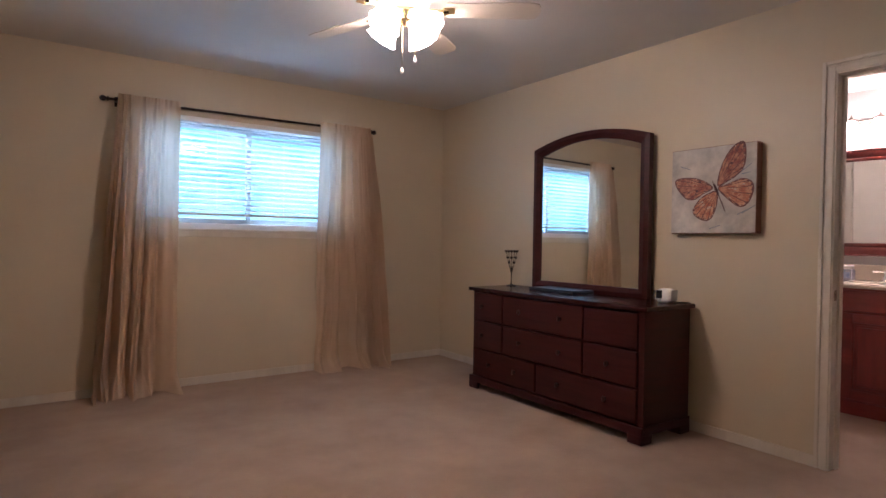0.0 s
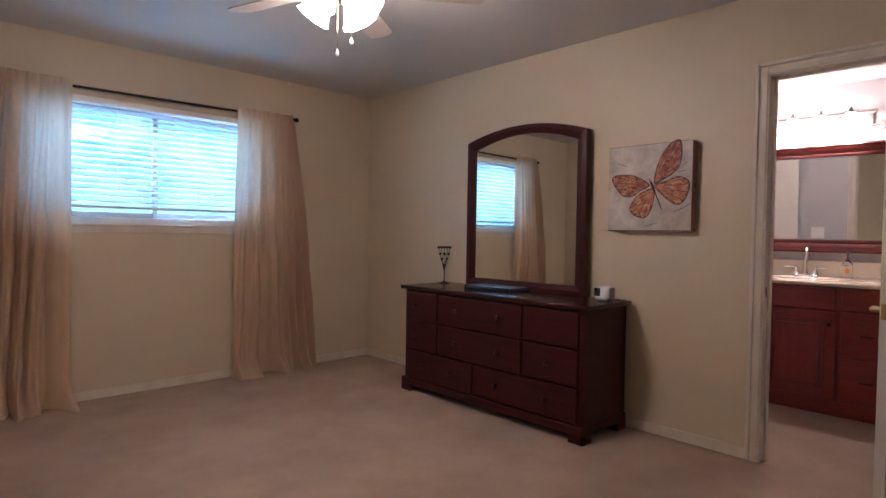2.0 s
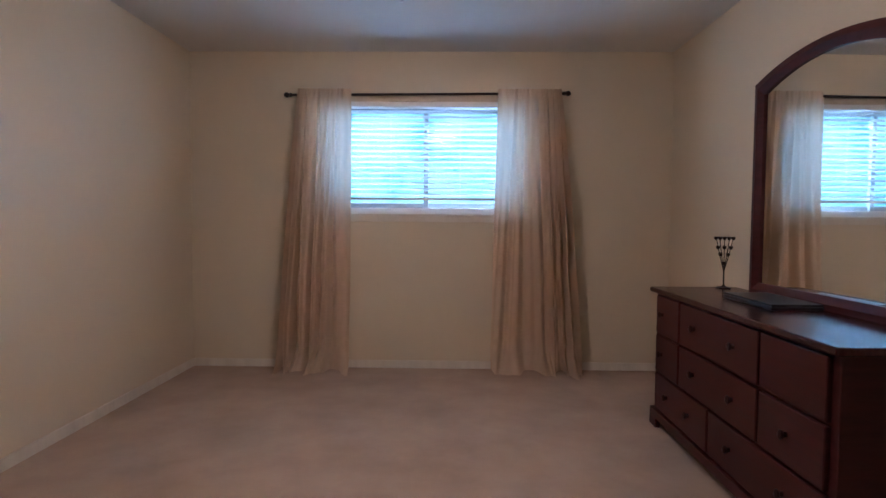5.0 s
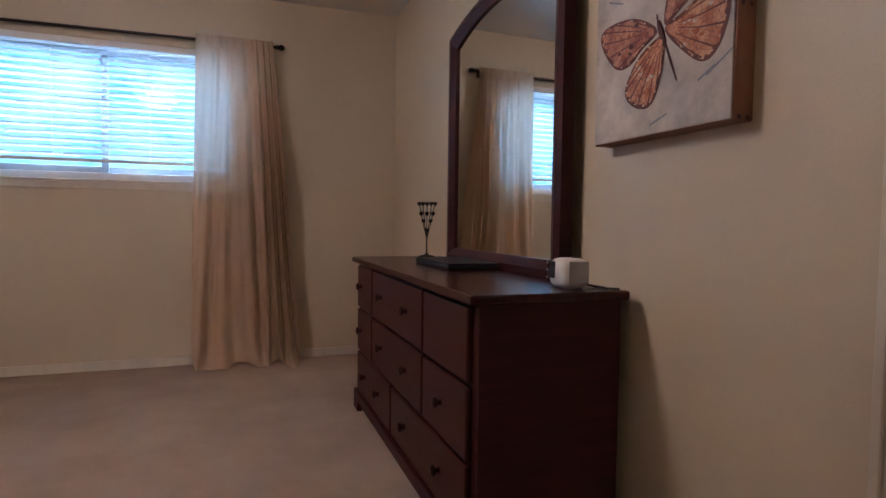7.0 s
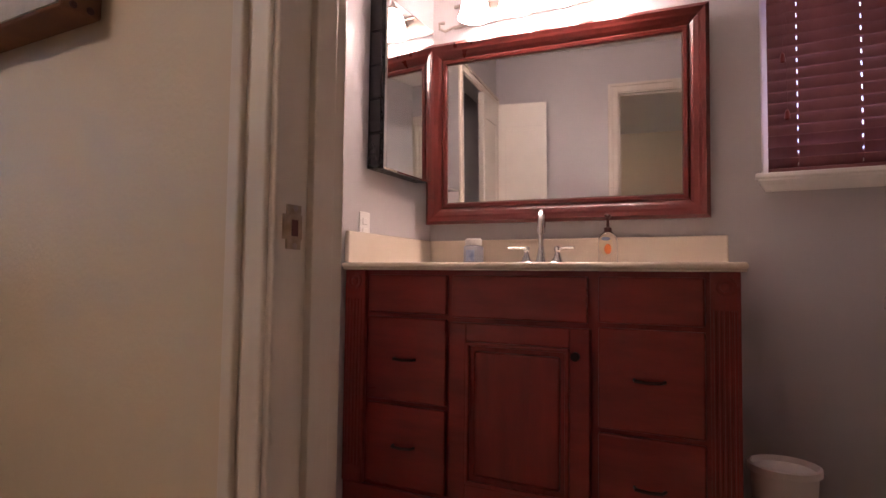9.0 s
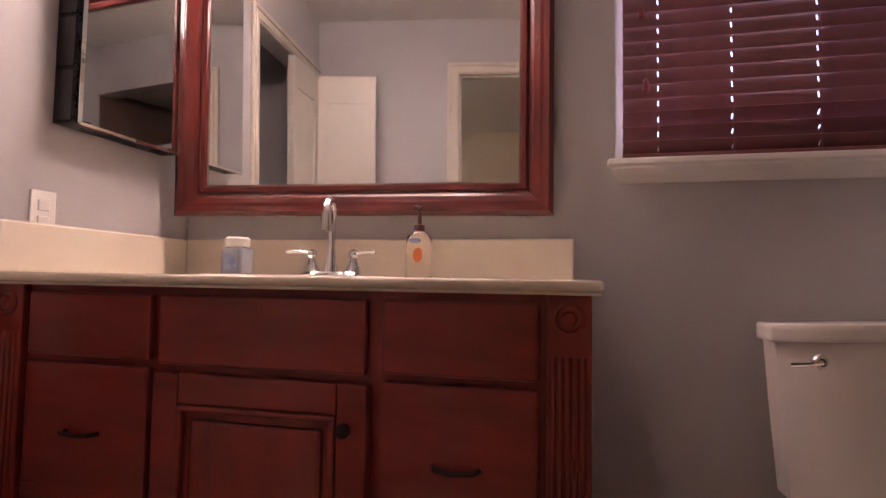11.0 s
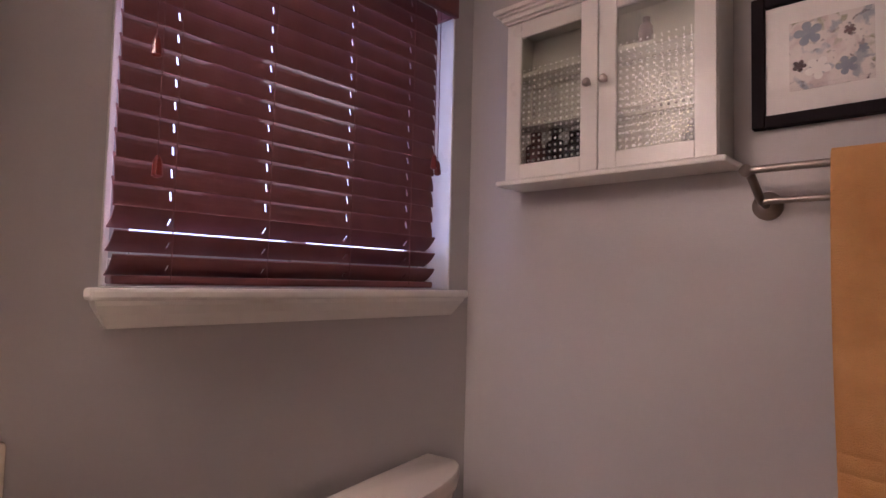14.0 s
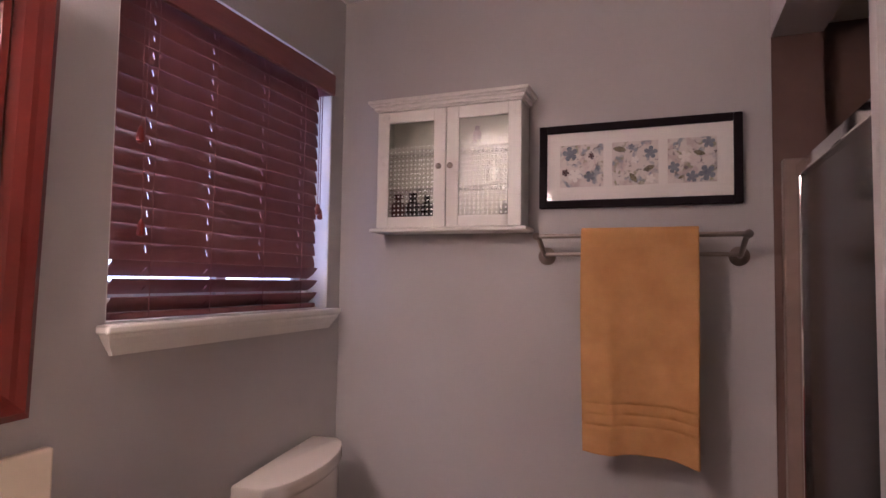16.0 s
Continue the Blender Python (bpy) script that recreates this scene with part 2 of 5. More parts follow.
DKPAINT = surf("dark_brown_paint", (0.08, 0.025, 0.03), 0.7, scale=30)
BLUEP = surf("grey_blue_paint", (0.23, 0.26, 0.31), 0.7, (0.13, 0.15, 0.20), 45)
OLIVE = surf("olive_paint", (0.24, 0.20, 0.12), 0.7, (0.11, 0.09, 0.06), 45)
ROSEP = surf("rose_grey_paint", (0.46, 0.34, 0.36), 0.7, (0.36, 0.30, 0.34), 25)
PRINT = surf("print_paper", (0.62, 0.53, 0.50), 0.7, (0.50, 0.48, 0.50), 18, detail=8)
ALMOND = surf("almond_plastic", (0.58, 0.47, 0.33), 0.4, scale=20, wear=0.04)
# sash grey carries the backlit shade against the bright window in its colour
DIMSASH = surf("backlit_sash_grey", (0.42, 0.47, 0.49), 0.45, scale=12)
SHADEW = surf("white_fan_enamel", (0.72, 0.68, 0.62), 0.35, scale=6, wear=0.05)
BLADE = surf("cream_fan_blade", (0.56, 0.49, 0.40), 0.45, scale=6, wear=0.08)
PANE = glass("clear_glass")
PRESSED = pressed_glass()
# frosted white for the dots that imitate lamp glints on the cabinet panes
GLINT = glass("white_glint_glass", (0.97, 0.96, 0.92), 0.35)
GLINT.node_tree.nodes["Principled BSDF"].inputs["Transmission Weight"].default_value = 0.35
DARKGL = surf("dark_glass_strip", (0.022, 0.018, 0.022), 0.12, scale=12, coat=0.3)
SMOKE = glass("smoked_shower_glass", (0.20, 0.16, 0.16), 0.18)
LABELB = surf("blue_label", (0.13, 0.20, 0.42), 0.5, (0.40, 0.46, 0.60), 30)
LABELY = surf("pale_yellow_label", (0.80, 0.67, 0.46), 0.45, scale=20)
LABELO = surf("orange_label", (0.80, 0.22, 0.05), 0.45, scale=20)
WAX = surf("pale_blue_wax", (0.42, 0.43, 0.49), 0.25, (0.34, 0.36, 0.43), 14)
GEL = glass("clear_soap", (0.96, 0.92, 0.90), 0.05)
BROWNP = surf("brown_plastic", (0.09, 0.02, 0.02), 0.3, scale=20)
GREYP = surf("grey_plastic", (0.42, 0.41, 0.42), 0.45, scale=30)
FANGLASS = glow("lit_frosted_fan_glass", (1.0, 0.83, 0.62), FAN_GLOW)
BULB = glow("lit_bulb", (1.0, 0.78, 0.58), BULB_GLOW)
VANGLASS = glow("lit_frosted_vanity_glass", (1.0, 0.80, 0.62), VANITY_GLOW)
OUTSIDE = backdrop_mat("bright_garden", (0.10, 0.40, 0.52), (0.34, 0.80, 1.0), WINDOW_GLOW, 1.7)
OUTSIDE2 = backdrop_mat("bright_side_yard", (0.42, 0.52, 1.0), (0.62, 0.74, 1.0), BATH_GLOW, 1.5)


# ---------------------------------------------------------------- mesh helpers
def box(bm, x0, x1, y0, y1, z0, z1, b=0.0, seg=2):
    made = bmesh.ops.create_cube(bm, size=1)["verts"]
    for v in made:
        v.co = Vector(((x0 + x1) / 2 + v.co.x * (x1 - x0), (y0 + y1) / 2 + v.co.y * (y1 - y0), (z0 + z1) / 2 + v.co.z * (z1 - z0)))
    if b:
        edges = list({e for v in made for e in v.link_edges})
        bmesh.ops.bevel(bm, geom=edges, offset=b, segments=seg, affect="EDGES", profile=0.5)
    return bm


def cube(x0, x1, y0, y1, z0, z1, b=0.0, seg=2):
    return box(bmesh.new(), x0, x1, y0, y1, z0, z1, b, seg)


def lathe(bm, profile, centre=(0, 0, 0), n=24, axis="z", squash=1.0):
    """Turns a profile of (radius, height) round an axis."""
    rings = []
    for r, h in profile:
        ring = []
        for k in range(n):
            a = 2 * math.pi * k / n
            p = Vector((r * math.cos(a), r * math.sin(a) * squash, h))
            if axis == "x":
                p = Vector((p.z, p.x, p.y))
            elif axis == "y":
                p = Vector((p.x, p.z, p.y))
            ring.append(bm.verts.new(p + Vector(centre)))
        rings.append(ring)
    for a, b in zip(rings, rings[1:]):
        for k in range(n):
            bm.faces.new((a[k], a[(k + 1) % n], b[(k + 1) % n], b[k]))
    for ring in (rings[0], rings[-1]):
        bm.faces.new(ring)
    bmesh.ops.recalc_face_normals(bm, faces=bm.faces[:])
    return bm


def turned(profile, centre=(0, 0, 0), n=24, axis="z", squash=1.0):
    return lathe(bmesh.new(), profile, centre, n, axis, squash)


def tube(bm, points, r, n=10):
    """A round bar along points; r may be one radius or one for each point."""
    pts = [Vector(p) for p in points]
    radii = r if isinstance(r, (list, tuple)) else [r] * len(pts)
    rings = []
    side = None
    for i, p in enumerate(pts):
        way = (pts[min(i + 1, len(pts) - 1)] - pts[max(i - 1, 0)]).normalized()
        if side is None:
            side = way.orthogonal().normalized()
        side = (side - way * side.dot(way)).normalized()
        up = way.cross(side)
        rings.append([bm.verts.new(p + radii[i] * (math.cos(2 * math.pi * k / n) * side + math.sin(2 * math.pi * k / n) * up)) for k in range(n)])
    for a, b in zip(rings, rings[1:]):
        for k in range(n):
            bm.faces.new((a[k], a[(k + 1) % n], b[(k + 1) % n], b[k]))
    for ring in (rings[0], rings[-1]):
        bm.faces.new(ring)
    bmesh.ops.recalc_face_normals(bm, faces=bm.faces[:])
    return bm


def rod(points, r, n=10):
    return tube(bmesh.new(), points, r, n)


def extrude(bm, outline, depth):
    """A prism from an outline of 3D points along the vector depth."""
    front = [bm.verts.new(p) for p in outline]
    back = [bm.verts.new(Vector(p) + Vector(depth)) for p in outline]
    bm.faces.new(front)
    bm.faces.new(back[::-1])
    n = len(front)
    for k in range(n):
        bm.faces.new((front[k], back[k], back[(k + 1) % n], front[(k + 1) % n]))
    bmesh.ops.recalc_face_normals(bm, faces=bm.faces[:])
    return bm


def smooth_loop(points, steps=5):
    """A rounded closed outline through a few points."""
    pts = [Vector(p) for p in points]
    n = len(pts)
    out = []
    for i in range(n):
        p0, p1, p2, p3 = pts[i - 1], pts[i], pts[(i + 1) % n], pts[(i + 2) % n]
        for s in range(steps):
            t = s / steps
            out.append(0.5 * (2 * p1 + (p2 - p0) * t + (2 * p0 - 5 * p1 + 4 * p2 - p3) * t * t + (3 * p1 - p0 - 3 * p2 + p3) * t ** 3))
    return out


def world_place(ob):
    p = Vector((0, 0, 0))
    while ob:
        p += ob.location
        ob = ob.parent
    return p


def thing(name, at, label, category, group="", turn=0.0, lean=0.0):
    ob = new(name)
    ob.location = at
    ob.rotation_euler = (0, radians(lean), radians(turn))
    ob.empty_display_size = 0.1
    return tagged(ob, label, category, group)


def part(name, bm, material, parent, label="", local=False, smooth=False):
    me = bpy.data.meshes.new(name)
    if not local:
        bmesh.ops.translate(bm, verts=bm.verts[:], vec=-world_place(parent))
    if smooth:
        for f in bm.faces:
            f.smooth = True
    bm.to_mesh(me)
    bm.free()
    me.materials.append(material)
    ob = new(name, me)
    ob.parent = parent
    if smooth:
        es = ob.modifiers.new("edges", "EDGE_SPLIT")
        es.split_angle = radians(38)
    if label:
        ob["label"] = label
    return ob


def structure(name, bm, material, label="", category=""):
    me = bpy.data.meshes.new(name)
    bm.to_mesh(me)
    bm.free()
    me.materials.append(material)
    return tagged(new(name, me), label, category, kind="structure")


def boxes(*dims):
    bm = bmesh.new()
    for d in dims:
        box(bm, *d)
    return bm


# ---------------------------------------------------------------- the shell
XW, XE, YN, YS, H = -0.09, 3.70, 4.86, -1.30, 2.50          # bedroom
BX0, BX1, BY0, BY1, BH = 3.81, 5.615, -0.185, 2.17, 2.40     # bathroom
DY0, DY1, DH = 0.56, 1.301, 2.060                            # doorway between them
WX0, WX1, WZ0, WZ1 = 0.915, 2.588, 1.232, 2.115                 # bedroom window
VY0, VY1, VZ0, VZ1 = -0.106, 0.762, 1.260, 2.11               # bathroom window

structure("floor", cube(XW - .2, 3.755, YS - .2, YN + .2, -.1, 0), CARPET, "beige cut-pile carpet with faint tread marks", "floor")
structure("floor_bathroom", cube(3.755, BX1 + .14, BY0 - .1, BY1 + .65, -.1, 0), CARPET, "beige carpet carried on into the bathroom", "floor")
structure("ceiling", cube(XW - .2, 3.755, YS - .2, YN + .2, H, H + .1), CEIL, "off-white textured bedroom ceiling", "ceiling")
structure("ceiling_bathroom", cube(3.757, BX1 + .2, BY0 - .6, BY1 + .8, BH, BH + .1), CEILB, "off-white bathroom ceiling", "ceiling")
structure("wall_north", boxes((XW - .15, WX0, YN, YN + .16, 0, H), (WX1, 3.755, YN, YN + .16, 0, H), (WX0, WX1, YN, YN + .16, 0, WZ0), (WX0, WX1, YN, YN + .16, WZ1, H)), CREAM, "cream painted wall round the bedroom window", "wall")
structure("wall_west", cube(XW - .15, XW, YS, YN, 0, H), CREAM, "cream painted bedroom wall", "wall")
structure("wall_south", cube(XW - .15, 3.2, YS - .15, YS, 0, H), CREAM, "cream painted bedroom wall", "wall")
structure("wall_east", boxes((XE, 3.755, DY1 + .02, YN, 0, H), (XE, 3.755, DY0 - .02, DY1 + .02, DH + .02, H), (XE, 3.755, .5, DY0 - .02, 0, H)), CREAM, "cream orange-peel textured wall behind the dresser", "wall")
structure("wall_closet_side", boxes((3.2, XE, .45, .5, 0, H), (3.15, 3.2, YS, .5, 0, H)), CREAM, "cream painted return wall beside the doorway", "wall")
structure("wall_bath_west", boxes((3.757, BX0, DY1 + .02, BY1, 0, BH), (3.757, BX0, DY0 - .02, DY1 + .02, DH + .02, BH), (3.757, BX0, .502, DY0 - .02, 0, BH)), GREY, "blue-grey painted bathroom wall", "wall")
structure("wall_bath_east", boxes((BX1, BX1 + .14, BY0 - .1, VY0, 0, BH), (BX1, BX1 + .14, VY1, BY1 + .1, 0, BH), (BX1, BX1 + .14, VY0, VY1, 0, VZ0), (BX1, BX1 + .14, VY0, VY1, VZ1, BH)), GREY, "blue-grey painted wall with the bathroom window", "wall")
structure("wall_bath_south", cube(4.210, BX1, BY0 - .1, BY0, 0, BH), GREY, "blue-grey painted wall behind the towel bar", "wall")
structure("wall_bath_north", boxes((4.76, BX1, BY1, BY1 + .1, 0, BH), (3.757, 3.88, BY1, BY1 + .1, 0, BH), (3.88, 4.76, BY1, BY1 + .1, 2.03, BH)), GREY, "blue-grey painted wall with the closet opening", "wall")
structure("wall_closet_back", boxes((3.757, 4.9, BY1 + .6, BY1 + .65, 0, BH), (3.757, 3.80, BY1 + .1, BY1 + .6, 0, BH), (4.85, 4.9, BY1 + .1, BY1 + .6, 0, BH)), GREY, "plain closet back wall", "wall")
structure("wall_shower_front", boxes((4.08, 4.210, BY0, .535, 2.075, BH), (4.08, 4.168, .498, .535, 0, 2.075), (BX0 + .025, 4.08, .498, .535, 0, BH)), GREY, "blue-grey wall over the shower opening", "wall")
structure("wall_shower", boxes((4.08, 4.209, BY0 - .10, BY0 - .002, 0, 2.12), (3.25, 4.08, BY0 - .16, BY0 - .06, 0, 2.12), (3.205, 3.25, BY0 - .16, .447, 0, 2.12), (3.25, 3.83, .40, .4975, 0, 2.12)), TILE, "brown tiled shower walls", "wall")
structure("ceiling_shower", cube(3.205, 4.079, BY0 - .16, .4975, 2.12, 2.16), CEIL, "dim shower ceiling", "ceiling")
structure("floor_shower", cube(3.25, 3.756, BY0, .40, .0, .004), VINYL, "beige shower floor", "floor")


def skirting(name, x0, x1, y0, y1, h=0.062):
    bm = cube(x0, x1, y0, y1, 0, h, 0.004)
    structure(name, bm, TRIM, "low white painted baseboard", "baseboard")


skirting("baseboard", XW, XE, YN - .014, YN)
skirting("baseboard", XW, XW + .014, YS, YN - .014)
skirting("baseboard", XE - .014, XE, DY1 + .071, YN - .014)
skirting("baseboard", 4.24, BX1 - .002, BY0, BY0 + .012, .07)
skirting("baseboard", BX1 - .012, BX1, BY0 + .012, .78, .07)
skirting("baseboard", BX0, BX0 + .012, DY1 + .08, BY1, .07)


def casing(name, wall_x, way, y0, y1, top, w=0.070, t=0.017):
    """Stepped moulding round a doorway in a wall across x."""
    bm = bmesh.new()
    for a, b, d in ((0, w, t * 0.6), (w * 0.12, w * 0.55, t), (w * 0.72, w, t * 1.15)):
        xs = sorted((wall_x, wall_x + way * d))
        box(bm, *xs, y1 + a, y1 + b, 0, top + b, 0.003)
        box(bm, *xs, y0 - b, y0 - a, 0, top + b, 0.003)
        box(bm, *xs, y0 - a, y1 + a, top + a, top + b, 0.003)
    return structure(name, bm, TRIM, "white stepped door casing, scuffed paint", "door trim")


casing("trim_bedroom_door", XE, -1, DY0, DY1, DH)
casing("trim_bathroom_door", BX0, 1, DY0, DY1, DH)
# lining and stop of the doorway
bm = boxes((XE - .004, BX0 + .004, DY1, DY1 + .02, 0, DH + .02), (XE - .004, BX0 + .004, DY0 - .02, DY0, 0, DH + .02), (XE - .004, BX0 + .004, DY0, DY1, DH, DH + .02))
for d in ((XE + .045, XE + .085, DY1 - .012, DY1, 0, DH), (XE + .045, XE + .085, DY0, DY0 + .012, 0, DH), (XE + .045, XE + .085, DY0 + .012, DY1 - .012, DH - .012, DH)):
    box(bm, *d, 0.002)
structure("trim_door_lining", bm, TRIM, "white door jamb with worn paint", "door trim")
plate = thing("strike_plate", (XE + .02, DY1, .91), "small worn brass strike plate on the door jamb", "strike plate")
bm = boxes((XE + .010, XE + .034, DY1 - .0025, DY1, .888, .900), (XE + .010, XE + .034, DY1 - .0025, DY1, .930, .942), (XE + .004, XE + .014, DY1 - .0025, DY1, .900, .930), (XE + .031, XE + .036, DY1 - .0025, DY1, .900, .930))
part("plate", bm, TARNISH, plate)
part("hole", cube(XE + .018, XE + .029, DY1 - .0026, DY1, .904, .924), BROWNP, plate)
part("lip", cube(XE + .012, XE + .033, DY1 - .0022, DY1, .898, .932), TARNISH, plate)
for z in (.892, .938):
    part("screw", turned([(.004, -.004), (.003, -.0045)], (XE + .022, DY1, z), 10, "y"), NICKEL, plate)

# doors
def six_panel_leaf(bm, w, h, t):
    """A leaf along +x from its hinge, its panels sunk on both faces."""
    st, rails = 0.10, (0.0, 0.20, 0.78, 0.90, 1.50, 1.60, h - 0.10, h)
    ys = (-t / 2, t / 2)
    box(bm, 0, st, *ys, 0, h)
    box(bm, w - st, w, *ys, 0, h)
    box(bm, w / 2 - .04, w / 2 + .04, *ys, 0, h)
    for a, b in ((0, .22), (.82, .95), (1.55, 1.65), (h - .11, h)):
        box(bm, st, w / 2 - .04, *ys, a, b)
        box(bm, w / 2 + .04, w - st, *ys, a, b)
    for a, b in ((.22, .82), (.95, 1.55), (1.65, h - .11)):
        for x0, x1 in ((st, w / 2 - .04), (w / 2 + .04, w - st)):
            box(bm, x0, x1, -t / 2 + .010, t / 2 - .010, a, b)
            box(bm, x0 + .035, x1 - .035, -t / 2 + .003, t / 2 - .003, a + .035, b - .035, .006)
    return bm


def lever(bm, x, z, side):
    y = side
    lathe(bm, [(.028, 0), (.028, .006), (.012, .012), (.011, .045)], (x, 0, z), 18, "y")
    if side < 0:
        bmesh.ops.scale(bm, vec=(1, -1, 1), verts=bm.verts[:])
    tube(bm, [(x, side * .045, z), (x - .03, side * .05, z + .002), (x - .105, side * .046, z - .004)], [.011, .010, .007])
    bmesh.ops.translate(bm, verts=bm.verts[:], vec=(0, side * .0176, 0))
    return bm


door = thing("door_1", (XE - .006, DY0 + .004, .012), "white six-panel door standing open into the bedroom", "door", turn=170.8)
door["kind"] = "structure"
part("leaf", six_panel_leaf(bmesh.new(), .70, 2.015, .035), DOORW, door, local=True)
for s in (-1, 1):
    part("lever_handle", lever(bmesh.new(), .635, .925, s), BRASS, door, "polished brass lever handle", local=True, smooth=True)
part("latch_plate", cube(.6995, .7015, -.012, .012, .895, .955), BRASS, door, "brass latch plate", local=True)
for z in (.22, 1.0, 1.8):
    part("hinge", turned([(.007, -.045), (.007, .045)], (-.004, .022, z), 12), BRASS, door, "brass butt hinge", local=True)

# folding closet doors
for k, (x0, x1, y0, y1) in enumerate(((4.365, 4.000, 2.150, 2.138), (3.975, 3.945, 2.120, 1.785))):
    w = math.hypot(x1 - x0, y1 - y0)
    d = thing("door_%d" % (k + 2), (x0, y0, .012), "cream bifold closet door panel, folded half open", "door", "bifold panels", turn=math.degrees(math.atan2(y1 - y0, x1 - x0)))
    d["kind"] = "structure"
    bm = boxes((0, w, -.013, .013, 0, 2.0), (0, .05, -.018, .018, 0, 2.0), (w - .05, w, -.018, .018, 0, 2.0), (.05, w - .05, -.018, .018, 1.84, 2.0), (.05, w - .05, -.018, .018, 0, .15))
    part("panel", bm, DOORW, d, local=True)
bm = bmesh.new()
for a, b, t in ((0, .07, .010), (.008, .035, .016), (.05, .07, .019)):
    box(bm, 4.76 + a, 4.76 + b, BY1 - t, BY1, 0, 2.03 + b, .003)
    box(bm, 3.88 - b, 3.88 - a, BY1 - t, BY1, 0, 2.03 + b, .003)
    box(bm, 3.88 - a, 4.76 + a, BY1 - t, BY1, 2.03 + a, 2.03 + b, .003)
structure("trim_closet", bm, TRIM, "white casing round the closet opening", "door trim")


# ---------------------------------------------------------------- bedroom window
def window_unit(name, label, a0, a1, z0, z1, depth, along, mid):
    """A white framed sliding window set in its opening; along: the axis of its width."""
    def bx(p0, p1, d0, d1, q0, q1, b=0.003):
        return (p0, p1, d0, d1, q0, q1, b) if along == "x" else (d0, d1, p0, p1, q0, q1, b)
    d0, d1 = depth
    base = ((a0 + a1) / 2, (d0 + d1) / 2, z0) if along == "x" else ((d0 + d1) / 2, (a0 + a1) / 2, z0)
    win = thing(name, base, label, "window")
    win["kind"] = "structure"
    bm = bmesh.new()
    for d in (bx(a0, a0 + .04, d0, d1, z0, z1), bx(a1 - .04, a1, d0, d1, z0, z1), bx(a0 + .04, a1 - .04, d0, d1, z0, z0 + .05), bx(a0 + .04, a1 - .04, d0, d1, z1 - .04, z1)):
        box(bm, *d)
    part("window_frame", bm, WHITE, win)
    s = (d1 - d0) * 0.3
    for p0, p1, k in ((a0 + .04, mid + .02, 0), (mid - .02, a1 - .04, 1)):
        e0 = d0 + .006 + k * s
        bm = bmesh.new()
        for d in (bx(p0, p0 + .04, e0, e0 + s, z0 + .05, z1 - .04), bx(p1 - .04, p1, e0, e0 + s, z0 + .05, z1 - .04), bx(p0 + .04, p1 - .04, e0, e0 + s, z0 + .05, z0 + .09), bx(p0 + .04, p1 - .04, e0, e0 + s, z1 - .08, z1 - .04)):
            box(bm, *d)
        sash = part("sash", bm, DIMSASH, win, "sash in a grey that stands in for backlit shade")
        g = part("pane", box(bmesh.new(), *bx(p0 + .04, p1 - .04, e0 + s * .4, e0 + s * .6, z0 + .09, z1 - .08, 0)), PANE, sash)
        g.visible_shadow = False
    return win


window_unit("window_1", "white sliding window behind horizontal blinds", WX0, WX1, WZ0, WZ1, (YN + .09, YN + .15), "x", 1.775)
bm = boxes((WX0 - .03, WX1 + .03, YN - .022, YN + .09, WZ0 - .016, WZ0, .004), (WX0 - .01, WX1 + .01, YN - .012, YN, WZ0 - .062, WZ0 - .016, .003))
structure("trim_window_sill", bm, TRIM, "thin painted window sill and apron", "window sill")
bm = bmesh.new()
for p in ((-2.5, 6.4, -0.4), (6.5, 6.4, -0.4), (6.5, 6.4, 4.6), (-2.5, 6.4, 4.6)):
    bm.verts.new(p)
bm.faces.new(bm.verts[:])
structure("backdrop", bm, OUTSIDE, "bright blurred garden and sky outside", "backdrop")
bm = bmesh.new()
for p in ((6.7, -2.2, -0.4), (6.7, 3.0, -0.4), (6.7, 3.0, 4.2), (6.7, -2.2, 4.2)):
    bm.verts.new(p)
bm.faces.new(bm.verts[:])
structure("backdrop_side", bm, OUTSIDE2, "bright side yard outside the bathroom", "backdrop")


def slat_mesh(length, width, thick, curve, holes=()):
    """A blind slat along x, slightly crowned, with cord slots at the places given."""
    bm = bmesh.new()
    edges = sorted({0.0, length} | {h - .002 for h in holes} | {h + .002 for h in holes})
    for a, b in zip(edges, edges[1:]):
        slot = any(abs((a + b) / 2 - h) < .002 for h in holes)
        cuts = [-width / 2 + width * q / 6 for q in range(7)]
        strips = [(c0, c1) for c0, c1 in zip(cuts, cuts[1:]) if not (slot and abs(c0 + c1) < width * .4)]
        for s0, s1 in strips:
            z0, z1 = curve * (1 - (2 * s0 / width) ** 2), curve * (1 - (2 * s1 / width) ** 2)
            vs = [bm.verts.new(p) for p in ((a, s0, z0), (b, s0, z0), (b, s1, z1), (a, s1, z1), (a, s0, z0 + thick), (b, s0, z0 + thick), (b, s1, z1 + thick), (a, s1, z1 + thick))]
            for q in ((3, 2, 1, 0), (4, 5, 6, 7), (0, 1, 5, 4), (1, 2, 6, 5), (2, 3, 7, 6), (3, 0, 4, 7)):
                bm.faces.new([vs[i] for i in q])
    me = bpy.data.meshes.new("slat")
    bmesh.ops.recalc_face_normals(bm, faces=bm.faces[:])
    bm.to_mesh(me)
    bm.free()
    return me


